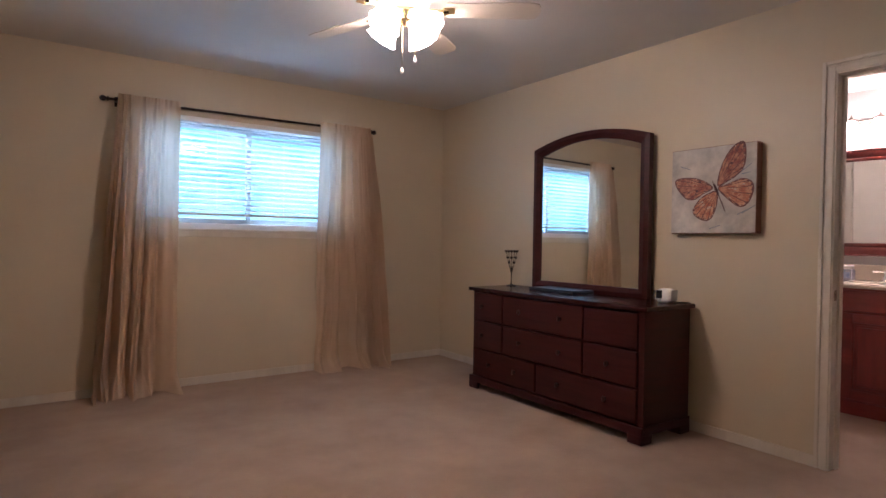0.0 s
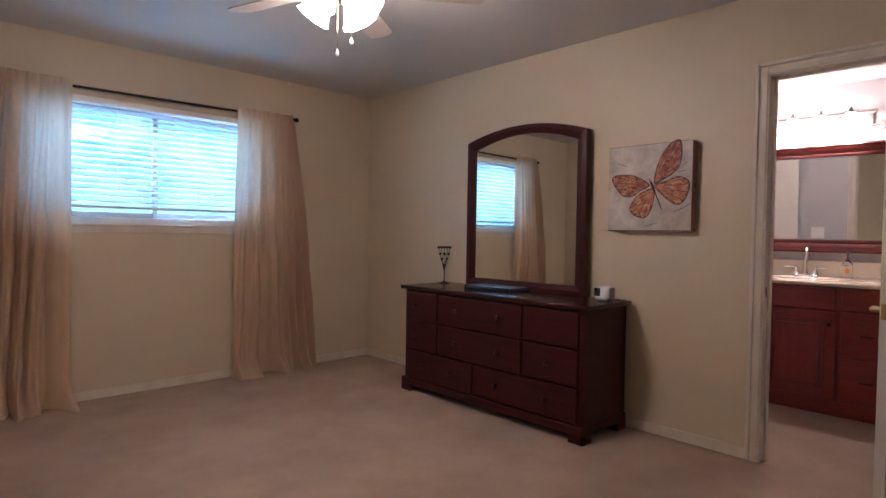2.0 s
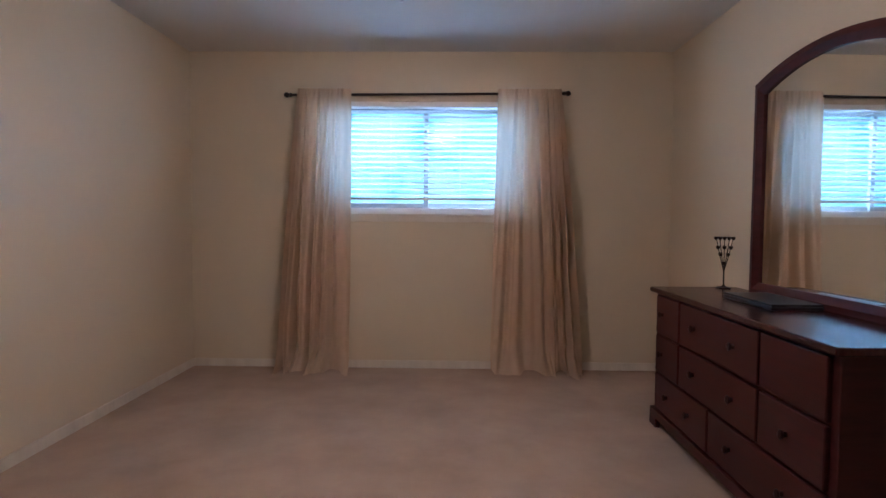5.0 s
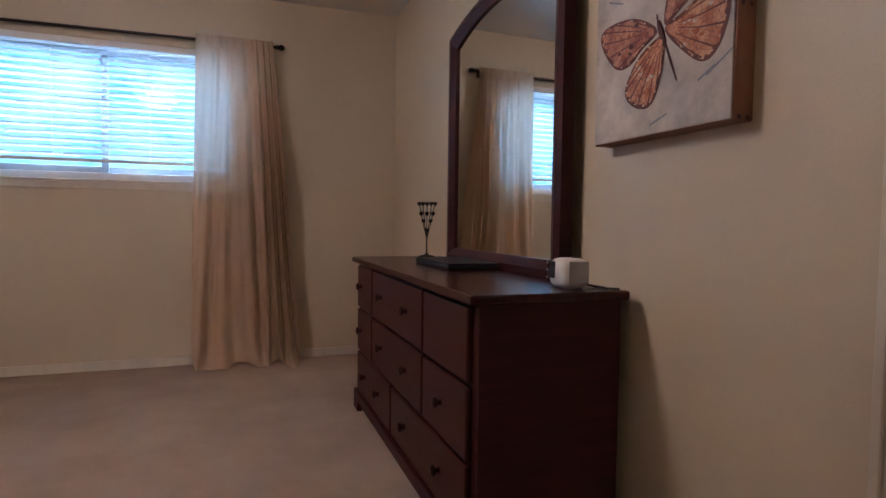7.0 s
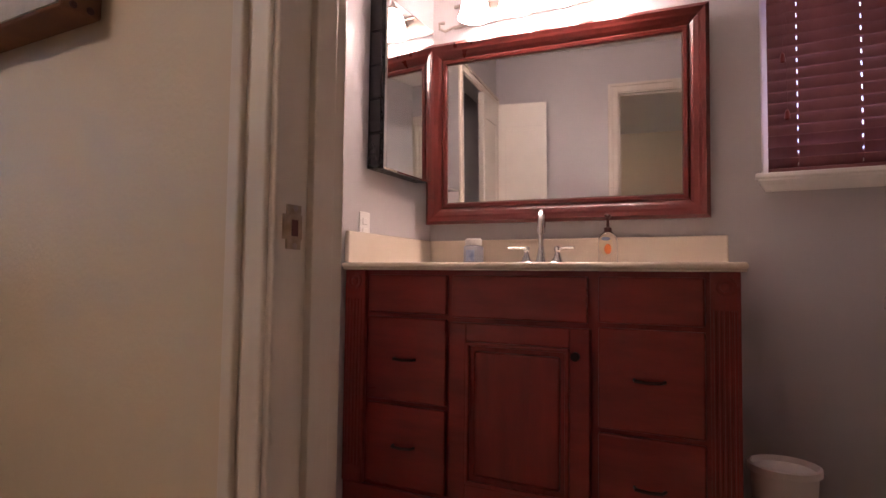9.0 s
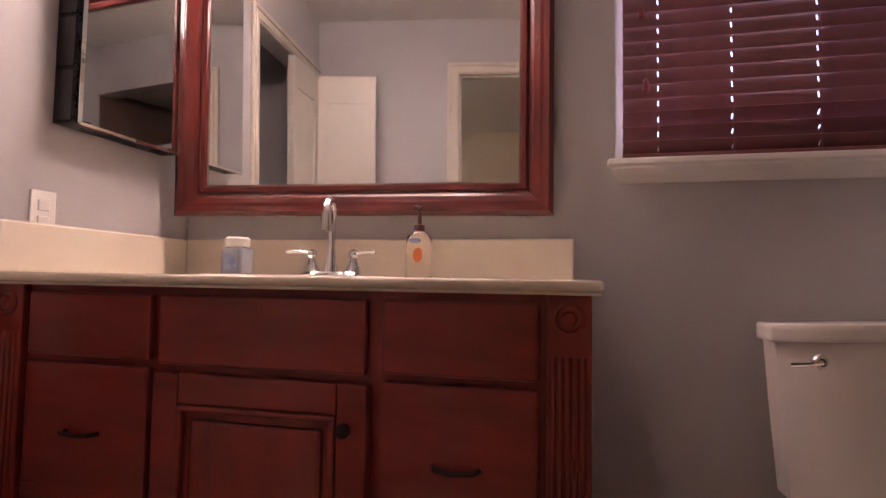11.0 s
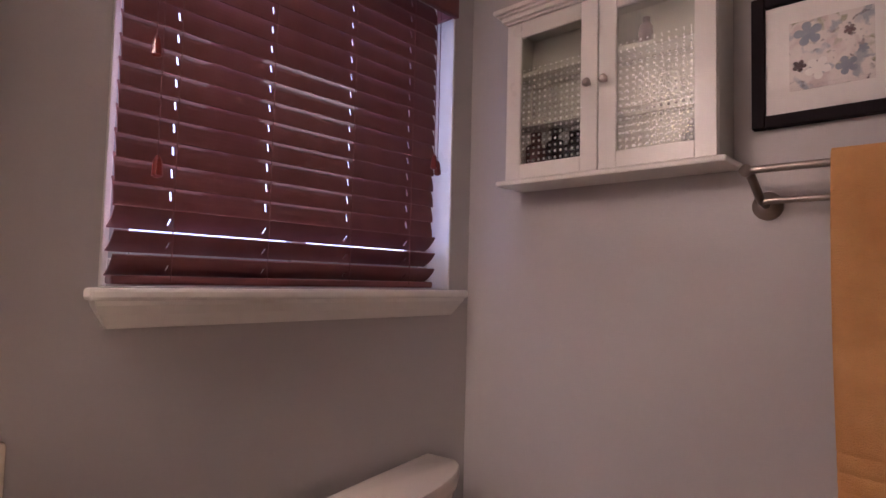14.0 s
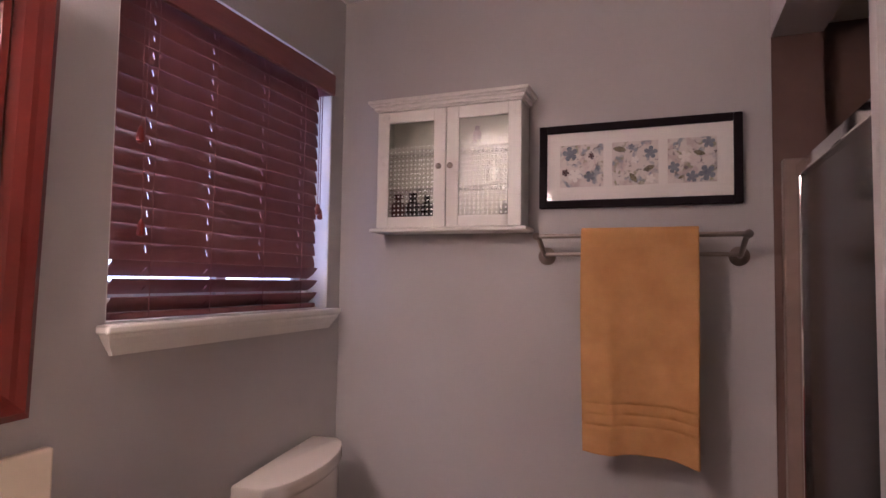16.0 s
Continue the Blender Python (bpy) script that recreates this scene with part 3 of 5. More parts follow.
blind = thing("window_blind", (1.775, YN + .04, 1.35), "white horizontal slat blind, slats tilted open", "blind")
part("headrail", cube(WX0 + .01, WX1 - .01, YN + .012, YN + .07, 2.075, 2.128, .004), WHITE, blind)
part("bottom_rail", cube(WX0 + .012, WX1 - .012, YN + .018, YN + .062, 1.343, 1.362, .004), WHITE, blind)
sl = slat_mesh(WX1 - WX0 - .03, .05, .0025, .004)
sl.materials.append(BSLAT)
n_slats = 16
for k in range(n_slats):
    ob = new("slat", sl)
    ob.parent = blind
    ob.matrix_basis = Matrix.Translation(Vector((WX0 + .015, YN + .04, 1.388 + k * .0435)) - blind.location) @ pose(0, 0, 0, -16 + random.uniform(-2, 2), 0, 0)
for x in (1.05, 1.5, 2.05, 2.42):
    part("cord", rod([(x, YN + .018, 1.35), (x, YN + .018, 2.08)], .0012, 5), WHITE, blind)

# curtains and rod
rodthing = thing("curtain_rod", (1.78, YN - .062, 2.158), "dark bronze curtain rod with ball finials", "curtain rod")
part("pole", rod([(.735, YN - .062, 2.150), (2.835, YN - .062, 2.166)], .0095, 14), IRON, rodthing, smooth=True)
for x, s, z in ((.735, -1, 2.150), (2.835, 1, 2.166)):
    part("finial", turned([(.010, 0), (.017, .006 * s), (.017, .012 * s), (.009, .016 * s), (.015, .024 * s), (.021, .036 * s), (.019, .048 * s), (.010, .058 * s), (.003, .062 * s)], (x, YN - .062, z), 16, "x"), IRON, rodthing, smooth=True)
    part("bracket", boxes((x - s * .05 - .008, x - s * .05 + .008, YN - .062, YN, z - .012, z + .012, .003), (x - s * .05 - .012, x - s * .05 + .012, YN - .006, YN, z - .04, z + .03, .002)), IRON, rodthing)


def curtain(name, top, bottom, folds, seed, dense_left, label):
    """A gathered panel: soft folds from the rod, deeper and irregular below, its hem spread on the floor."""
    rnd = random.Random(seed)
    nx, nz = 150, 70
    ph = [rnd.uniform(0, 6.28) for _ in range(6)]
    bm = bmesh.new()
    grid = []
    for j in range(nz + 1):
        v = j / nz
        z = 2.188 * (1 - v) + 0.004
        row = []
        for i in range(nx + 1):
            u = i / nx
            w = u if dense_left else 1 - u
            g = w ** 1.8
            g = g if dense_left else 1 - g
            x = (top[0] + (top[1] - top[0]) * g) * (1 - v) + (bottom[0] + (bottom[1] - bottom[0]) * g) * v
            bundle = math.exp(-3.0 * w)
            f = folds * 2 * math.pi * (u + .025 * math.sin(6 * u + ph[0]) + .03 * math.sin(13 * u + 2 * v + ph[5])) + ph[1] + .55 * math.sin(2.3 * v + ph[2])
            amp = (.015 + .056 * min(1, v * 2.0)) * (.36 + 1.35 * bundle)
            y = amp * math.sin(f) + .45 * amp * math.sin(2.1 * f + ph[3] + 2 * v) + .010 * math.sin(17 * v + 9 * u + ph[4]) * v
            y += .020 * math.sin(3.1 * v * math.pi + 5 * u + ph[5]) * v
            if v < .03:
                y = .5 * y + .004 * math.sin(f * 3)
            pool = max(0.0, (v - .93) / .07)
            y -= pool ** 1.5 * (.21 + .08 * math.sin(f * .5 + ph[2])) * (.5 + .5 * math.sin(f * .5 + ph[4]))
            x += pool * .02 * math.sin(f * .7)
            rod_gap = .012 * (1 if v > .02 else 0)
            row.append(bm.verts.new((x, YN - .092 + y - rod_gap * .3, max(.006, z + (.012 * math.sin(f * .5) if pool else 0)))))
        grid.append(row)
    for a, b in zip(grid, grid[1:]):
        for i in range(nx):
            bm.faces.new((a[i], a[i + 1], b[i + 1], b[i]))
    th = thing(name, ((bottom[0] + bottom[1]) / 2, YN - .09, 0), label, "curtain", "window curtains")
    ob = part("fabric", bm, CURT, th)
    for f in ob.data.polygons:
        f.use_smooth = True
    return th


curtain("curtain", (.790, 1.205), (.635, 1.188), 6, 4, True, "cream curtain panel pooling on the carpet, sheer over the window edge")
curtain("curtain", (2.335, 2.815), (2.290, 2.995), 6.5, 11, False, "cream curtain panel gathered on the bronze rod, hem on the carpet")


def outlet(at, along, label, kind="outlet", gang=1, mat=None):
    """A cover plate with two sockets or with rockers, on a wall across y or x; at: its centre on the wall, along the way it faces."""
    o = thing("wall_outlet" if kind == "outlet" else "light_switch", at, label, "wall plate")
    m = Matrix.Rotation(along, 4, "Z")
    w = .07 + .046 * (gang - 1)
    bm = cube(-w / 2, w / 2, -.006, 0, -.0575, .0575, .003)
    bmesh.ops.transform(bm, matrix=m, verts=bm.verts[:])
    part("cover_plate", bm, mat or WHITE, o, local=True)
    for g in range(gang):
        cx = (g - (gang - 1) / 2) * .046
        for z in ((-.02, .02) if kind == "outlet" else (0,)):
            hh = .014 if kind == "outlet" else .032
            bm = cube(cx - .0165, cx + .0165, -.009, -.004, z - hh, z + hh, .003)
            bmesh.ops.transform(bm, matrix=m, verts=bm.verts[:])
            part("socket" if kind == "outlet" else "rocker", bm, mat or WHITE, o, local=True)
    return o


outlet((3.006, YN, .375), 0, "small cream wall outlet near the curtain", mat=ALMOND)
outlet((BX0, 1.62, 1.17), math.pi / 2, "white double light switch beside the doorway", "switch", 2)
outlet((5.07, BY1, 1.06), 0, "white wall outlet over the backsplash")

# ---------------------------------------------------------------- ceiling fan
FX, FY = 1.815, 2.51
fan = thing("ceiling_fan", (FX, FY, H), "white five-blade ceiling fan with lit frosted glass shades", "ceiling fan")
part("canopy", turned([(.075, 0), (.072, -.02), (.04, -.05), (.018, -.048)], (FX, FY, H), 28), SHADEW, fan, smooth=True)
part("downrod", turned([(.014, -.045), (.014, -.06)], (FX, FY, H), 14), BRASS, fan)
part("motor", turned([(.03, -.05), (.10, -.065), (.125, -.09), (.125, -.15), (.10, -.175), (.06, -.185)], (FX, FY, H), 32), SHADEW, fan, smooth=True)
part("light_kit", turned([(.05, -.182), (.055, -.195), (.075, -.208), (.06, -.245), (.02, -.26)], (FX, FY, H), 24), BRASS, fan, "brass light fitter", smooth=True)
for k in range(5):
    a = radians(108 - 72 * k)
    m = Matrix.Translation((FX, FY, H - .188)) @ Matrix.Rotation(a, 4, "Z")
    bm = boxes((.09, .22, -.018, .018, -.006, .002, .002), (.19, .25, -.045, .045, -.006, .0, .002))
    bmesh.ops.transform(bm, matrix=m, verts=bm.verts[:])
    arm = part("blade_arm", bm, BRASS, fan, "brass blade bracket")
    outline = [(.21, -.055), (.45, -.066), (.62, -.068), (.66, -.058), (.672, -.03), (.675, 0), (.672, .03), (.66, .058), (.62, .068), (.45, .066), (.21, .055)]
    bm = extrude(bmesh.new(), [(x, y, 0) for x, y in outline], (0, 0, .006))
    bmesh.ops.transform(bm, matrix=m @ Matrix.Rotation(radians(-11), 4, "X"), verts=bm.verts[:])
    part("blade", bm, BLADE, fan)
for k in range(4):
    a = radians(20 + 90 * k)
    m = Matrix.Translation((FX, FY, H - .200)) @ Matrix.Rotation(a, 4, "Z") @ Matrix.Translation((.055, 0, 0)) @ Matrix.Rotation(radians(-44), 4, "Y")
    bm = turned([(.022, -.005), (.024, -.02), (.02, -.035)], (0, 0, 0), 16)
    bmesh.ops.transform(bm, matrix=m, verts=bm.verts[:])
    part("socket_cup", bm, BRASS, fan)
    prof = [(.026, -.03), (.036, -.045), (.050, -.075), (.060, -.10), (.070, -.125), (.082, -.142)]
    bm = bmesh.new()
    n = 32
    rings = []
    for i, (r, h) in enumerate(prof + [(r - .004, h) for r, h in prof[::-1]]):
        wave = 1 + (.05 * max(0, -h - .09) / .05)
        rings.append([bm.verts.new((r * (1 + (wave - 1) * math.sin(8 * 2 * math.pi * q / n)) * math.cos(2 * math.pi * q / n), r * (1 + (wave - 1) * math.sin(8 * 2 * math.pi * q / n)) * math.sin(2 * math.pi * q / n), h)) for q in range(n)])
    for ra, rb in zip(rings, rings[1:]):
        for q in range(n):
            bm.faces.new((ra[q], ra[(q + 1) % n], rb[(q + 1) % n], rb[q]))
    bmesh.ops.recalc_face_normals(bm, faces=bm.faces[:])
    bmesh.ops.transform(bm, matrix=m, verts=bm.verts[:])
    part("glass_shade", bm, FANGLASS, fan, "lit frosted glass shade", smooth=True)
for dx, dy, z in ((-.015, -.005, 2.005), (.058, -.01, 2.072)):
    c = part("pull_chain", rod([(FX + dx, FY + dy, z), (FX + dx, FY + dy, H - .24)], .0016, 6), BRASS, fan)
    part("pull_knob", turned([(.002, .022), (.006, .012), (.009, .0), (.006, -.008), (.002, -.01)], (FX + dx, FY + dy, z), 12), WHITE, c)

# ---------------------------------------------------------------- dresser
DX0, DX1, DYA, DYB, DT = 3.181, 3.655, 2.070, 3.666, .803
dres = thing("dresser", (3.42, 2.89, 0), "dark mahogany eight-drawer dresser against the cream wall", "dresser")
part("carcass", boxes((DX0 + .016, DX1, DYA, DYB, .085, DT - .028, .003)), DRESS, dres)
top_bm = cube(DX0 - .022, DX1 + .008, DYA - .032, DYB + .028, DT - .028, DT, .008, 3)
part("top", top_bm, DRTOP, dres)
bm = bmesh.new()
box(bm, DX0 - .012, DX0 + .016, DYA - .012, DYB + .012, .05, .10, .004)
box(bm, DX0 + .016, DX1, DYA - .012, DYA + .004, .05, .10, .004)
box(bm, DX0 + .016, DX1, DYB - .004, DYB + .012, .05, .10, .004)
part("plinth", bm, DRESS, dres)
for y in (DYA - .012, DYB - .088):
    ys = (y, y + .10)
    for x in (DX0 - .012, DX1 - .10):
        hi = y < 3
        outline = [(x, ys[0], 0), (x + .085, ys[0], 0), (x + .10, ys[0], .05), (x, ys[0], .05)]
        bm = bmesh.new()
        box(bm, x, x + .028, ys[0], ys[1], 0, .052, .003)
        yy = ys[0] if hi else ys[1] - .022
        box(bm, x, x + .10, yy, yy + .022, 0, .052, .003)
        part("foot", bm, DRESS, dres)
drawers = []
for z0, z1 in ((.548, .762), (.325, .535)):
    drawers += [(3.305, 3.631, z0, z1, ((3.528,),)), (2.525, 3.290, z0, z1, ((3.103, 2.712),)), (2.110, 2.510, z0, z1, ((2.317,) if z0 < .5 else (),))]
drawers += [(2.949, 3.631, .11, .312, ((3.439, 3.152),)), (2.110, 2.934, .11, .312, ((2.722, 2.327),))]
for y0, y1, z0, z1, (ks,) in drawers:
    d = part("drawer", cube(DX0 - .002, DX0 + .02, y0, y1, z0, z1, .006), DRESS, dres)
    for y in ks:
        zc = (z0 + z1) / 2 + .005
        part("knob", turned([(.007, 0), (.006, -.012), (.012, -.018), (.013, -.024), (.006, -.030)], (DX0 - .002, y, zc), 14, "x", 1.5), KNOB, d, "dark bronze knob", smooth=True)

mir = thing("dresser_mirror", (3.63, 2.885, DT), "arched dark mahogany mirror standing on the dresser", "mirror", turn=1.2)
MY0, MY1, MZ0, MZ1, RISE = 2.358, 3.412, DT, 1.903, .085
def arch(y0, y1, z_low, z_high, rise, n=24):
    pts = [(y0, z_low), (y1, z_low)]
    c = (y0 + y1) / 2
    for k in range(n + 1):
        y = y1 + (y0 - y1) * k / n
        pts.append((y, z_high + rise * (1 - ((y - c) / ((y1 - y0) / 2)) ** 2)))
    return pts
outer = arch(MY0, MY1, MZ0, MZ1, RISE)
inner = arch(MY0 + .072, MY1 - .072, MZ0 + .062, MZ1 - .062, RISE)
bm = bmesh.new()
def ring_frame(bm, outer, inner, xo, xi, xb):
    rows = []
    for pts, x in ((outer, xb), (outer, xo), ([(o[0] * .55 + i[0] * .45, o[1] * .55 + i[1] * .45) for o, i in zip(outer, inner)], xo - .006), (inner, xi), (inner, xb)):
        rows.append([bm.verts.new((x, y, z)) for y, z in pts])
    n = len(outer)
    for a, b in zip(rows, rows[1:] + rows[:1]):
        for k in range(n):
            bm.faces.new((a[k], a[(k + 1) % n], b[(k + 1) % n], b[k]))
    bmesh.ops.recalc_face_normals(bm, faces=bm.faces[:])
ring_frame(bm, outer, inner, 3.602, 3.612, 3.650)
part("frame", bm, DRESS, mir)
bm = extrude(bmesh.new(), [(3.622, y, z) for y, z in arch(MY0 + .06, MY1 - .06, MZ0 + .054, MZ1 - .054, RISE)], (.004, 0, 0))
part("mirror_glass", bm, MIRROR, mir, "silvered mirror glass")
part("backboard", extrude(bmesh.new(), [(3.628, y, z) for y, z in arch(MY0 + .03, MY1 - .03, MZ0 + .02, MZ1 - .03, RISE)], (.018, 0, 0)), DRESS, mir)

# on the dresser
lap = thing("laptop", (3.50, 3.02, DT), "closed black laptop lying on the dresser", "laptop")
part("base", cube(3.365, 3.590, 2.775, 3.215, DT, DT + .017, .006), LAPTOP, lap)
part("screen_lid", cube(3.367, 3.588, 2.777, 3.213, DT + .0165, DT + .027, .004), LAPTOP, lap)

hold = thing("candle_holder", (3.552, 3.620, DT), "dark wire candle holder with tiers of small cups", "candle holder")
hx, hy = 3.552, 3.620
part("base", turned([(.040, 0), (.040, .006), (.012, .012), (.006, .02)], (hx, hy, DT), 20), IRON, hold)
part("stem", rod([(hx, hy, DT + .012), (hx, hy, DT + .10)], .004, 8), IRON, hold)
for dy, ztop, tiers in ((-.078, .292, 1), (-.045, .292, 2), (0, .292, 3), (.045, .292, 2), (.078, .292, 1)):
    part("wire", rod([(hx, hy, DT + .095), (hx + dy * .22, hy - dy * .17, DT + .18), (hx + dy * .46, hy - dy * .36, DT + ztop)], .0022, 6), IRON, hold)
for dy, z in ((-.078, .288), (-.04, .288), (0, .288), (.04, .288), (.078, .288), (-.058, .235), (0, .235), (.058, .235), (-.035, .195), (.035, .195), (0, .145)):
    part("cup", turned([(.004, -.012), (.010, -.006), (.012, .004), (.010, .008), (.008, .002)], (hx + dy * .46, hy - dy * .36, DT + z), 10), IRON, hold)

clock = thing("clock_radio", (3.53, 2.155, DT), "small white clock radio with a dark display", "clock")
part("body", cube(3.475, 3.570, 2.10, 2.200, DT, DT + .090, .028, 4), WHITE, clock, smooth=True)
part("display", cube(3.472, 3.476, 2.15, 2.19, DT + .03, DT + .08, .001), BLACKP, clock, "dark display panel")
part("speaker_grille", cube(3.492, 3.558, 2.0975, 2.101, DT + .018, DT + .082, .001), GREYP, clock, "grey fabric grille")
for k in range(3):
    part("button", turned([(.004, 0), (.004, -.003)], (3.475, 2.192 - k * .0001, DT + .03 + k * .022), 10, "x"), GREYP, clock)
cable = thing("power_cord", (3.60, 2.12, DT), "thin black power cord on the dresser top", "cord")
part("cord", rod([(3.57, 2.15, DT + .012), (3.60, 2.13, DT + .004), (3.62, 2.10, DT + .003), (3.60, 2.075, DT + .004), (3.645, 2.07, DT + .003)], .003, 6), BLACKP, cable)

# ---------------------------------------------------------------- butterfly canvas
CY1, CY0, CZ1, CZ0, CX = 2.206, 1.672, 1.760, 1.237, 3.636
pic = thing("canvas_painting", (3.67, 1.94, CZ0), "deep canvas painting of an orange butterfly on grey-white", "painting")
part("stretcher", cube(CX + .004, XE, CY0, CY1, CZ0, CZ1, .004), RAWWOOD, pic, "brown stained canvas edge")
part("canvas", cube(CX, CX + .004, CY0 + .004, CY1 - .004, CZ0 + .004, CZ1 - .004, .001), CANVAS, pic)
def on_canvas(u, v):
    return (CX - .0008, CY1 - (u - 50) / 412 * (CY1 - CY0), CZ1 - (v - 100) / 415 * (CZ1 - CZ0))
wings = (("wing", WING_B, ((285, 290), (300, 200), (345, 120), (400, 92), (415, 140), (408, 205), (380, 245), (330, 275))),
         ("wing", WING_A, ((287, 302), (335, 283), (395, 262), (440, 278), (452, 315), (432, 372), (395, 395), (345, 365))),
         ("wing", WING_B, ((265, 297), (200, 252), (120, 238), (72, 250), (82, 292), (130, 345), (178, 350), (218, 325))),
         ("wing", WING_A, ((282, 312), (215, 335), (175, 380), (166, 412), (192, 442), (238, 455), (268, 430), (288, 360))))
def painted(name, loop, mt, depth):
    part(name, extrude(bmesh.new(), [(CX - depth, p[1], p[2]) for p in loop], (.0006, 0, 0)), mt, pic)
dots = random.Random(9)
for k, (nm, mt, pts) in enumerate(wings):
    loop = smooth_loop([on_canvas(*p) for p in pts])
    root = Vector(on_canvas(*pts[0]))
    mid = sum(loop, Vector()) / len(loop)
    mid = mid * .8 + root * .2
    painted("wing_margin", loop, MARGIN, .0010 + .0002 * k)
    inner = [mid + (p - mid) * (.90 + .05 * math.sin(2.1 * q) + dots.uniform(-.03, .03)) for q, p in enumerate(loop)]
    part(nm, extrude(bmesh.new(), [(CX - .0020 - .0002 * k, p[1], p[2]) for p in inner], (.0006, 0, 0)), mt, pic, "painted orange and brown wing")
    n = len(loop)
    for q in range(6, n - 5, 4):
        tip = mid + (loop[q] - mid) * .93
        start = root + (tip - root) * .25
        side = Vector((0, -(tip - start).z, (tip - start).y)).normalized() * .0016
        bend = (start + tip) / 2 + side * dots.uniform(-3, 3)
        painted("wing_vein", [start + side * .6, bend + side, tip + side * 1.6, tip - side * 1.6, bend - side, start - side * .6], MARGIN, .0032)
    for q in range(3, n - 3, 3):
        c = mid + (loop[q] - mid) * .91
        r = dots.uniform(.0018, .0042)
        painted("wing_spot", [c + Vector((0, r * math.cos(a), r * .8 * math.sin(a))) for a in [2 * math.pi * t / 8 for t in range(8)]], SPOT, .0036)
    for q in range(14):
        c = root + (mid + (loop[dots.randrange(4, n - 4)] - mid) * dots.uniform(.2, .8) - root) * dots.uniform(.75, 1.0)
        r = dots.uniform(.004, .010)
        painted("wing_blotch", [c + Vector((0, r * math.cos(a), r * dots.uniform(.5, 1.0) * math.sin(a))) for a in [2 * math.pi * t / 9 for t in range(9)]], DKPAINT if q % 3 == 0 and k in (0, 2) else RUST if q % 3 else SPOT, .0028)
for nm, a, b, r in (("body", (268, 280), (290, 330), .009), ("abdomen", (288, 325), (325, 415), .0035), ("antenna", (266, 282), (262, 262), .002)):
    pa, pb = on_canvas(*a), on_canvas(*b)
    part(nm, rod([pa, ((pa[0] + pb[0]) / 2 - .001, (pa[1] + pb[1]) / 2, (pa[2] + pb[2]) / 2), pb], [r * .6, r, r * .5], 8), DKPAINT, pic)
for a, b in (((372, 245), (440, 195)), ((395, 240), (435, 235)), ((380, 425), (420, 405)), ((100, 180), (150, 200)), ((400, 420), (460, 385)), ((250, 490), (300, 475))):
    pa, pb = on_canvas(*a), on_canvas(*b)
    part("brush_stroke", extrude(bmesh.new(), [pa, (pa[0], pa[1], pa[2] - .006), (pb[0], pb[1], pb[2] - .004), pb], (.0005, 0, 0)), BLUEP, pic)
for y in (CY0 + .0, ):
    for x, z in ((3.657, 1.245), (3.682, 1.245), (3.657, 1.50), (3.682, 1.50), (3.657, 1.745), (3.682, 1.745)):
        part("nail_head", turned([(.006, -.0006), (.004, -.0025)], (x, y, z), 10, "y"), DKPAINT, pic)

# ---------------------------------------------------------------- vanity
VF, VA, VB, VT = 4.968, .828, BY1, .884


def skew(bm):
    """Draws the free end in towards the wall, as the top is out of square with it."""
    for v in bm.verts:
        if v.co.y < 1:
            v.co.y += .048 * (v.co.x - VF) / (BX1 - VF)
    return bm


van = thing("vanity_cabinet", (5.28, 1.5, 0), "cherry wood vanity cabinet with fluted corner pilasters", "vanity")
part("carcass", skew(boxes((VF + .012, BX1, VA, VB - .002, .0, VT, .002))), CHERRY, van)
part("plinth", cube(VF - .004, VF + .012, VA - .004, VB - .002, 0, .098, .004), CHERRYH, van)


def fluted(y0, y1):
    bm = cube(VF - .010, VF + .012, y0, y1, .10, VT, .003)
    p = part("pilaster", bm, CHERRY, van)
    n = 5
    for k in range(n):
        yc = y0 + (y1 - y0) * (k + 1) / (n + 1)
        part("flute", rod([(VF - .0105, yc, .16), (VF - .0115, yc, .45), (VF - .0105, yc, .776)], .0042, 8), CHERRY, p)
    yc = (y0 + y1) / 2
    part("rosette", turned([(.030, 0), (.030, -.004), (.024, -.006), (.020, -.002), (.015, -.002), (.010, -.008), (.004, -.009)], (VF - .010, yc, .842), 20, "x"), CHERRY, p, "carved round rosette", smooth=True)


fluted(VA, .905)
fluted(2.078, VB - .002)


def front(name, y0, y1, z0, z1, raised=False, slab_cut=None):
    bm = cube(VF - .008, VF + .012, y0, y1, z0, z1, .006)
    p = part(name, bm, CHERRY if raised else CHERRYH, van)
    if raised:
        s = .062
        fr = bmesh.new()
        for d in ((y0, y0 + s, z0, z1), (y1 - s, y1, z0, z1), (y0 + s, y1 - s, z0, z0 + s), (y0 + s, y1 - s, z1 - s, z1)):
            box(fr, VF - .018, VF - .008, *d, .004)
        part("door_frame", fr, CHERRYH, p)
        mo = bmesh.new()
        for d in ((y0 + s, y0 + s + .014, z0 + s, z1 - s), (y1 - s - .014, y1 - s, z0 + s, z1 - s), (y0 + s, y1 - s, z0 + s, z0 + s + .014), (y0 + s, y1 - s, z1 - s - .014, z1 - s)):
            box(mo, VF - .024, VF - .008, *d, .005)
        part("moulding", mo, CHERRYH, p)
        part("raised_panel", cube(VF - .016, VF - .006, y0 + s + .03, y1 - s - .03, z0 + s + .03, z1 - s - .03, .009), CHERRY, p)
    return p


def pull(p, y, z, w=.085):
    part("pull_handle", rod([(VF - .008, y - w / 2, z), (VF - .028, y - w / 2 + .006, z), (VF - .032, y, z - .002), (VF - .028, y + w / 2 - .006, z), (VF - .008, y + w / 2, z)], .0050, 8), KNOB, p, "dark bronze pull", smooth=True)


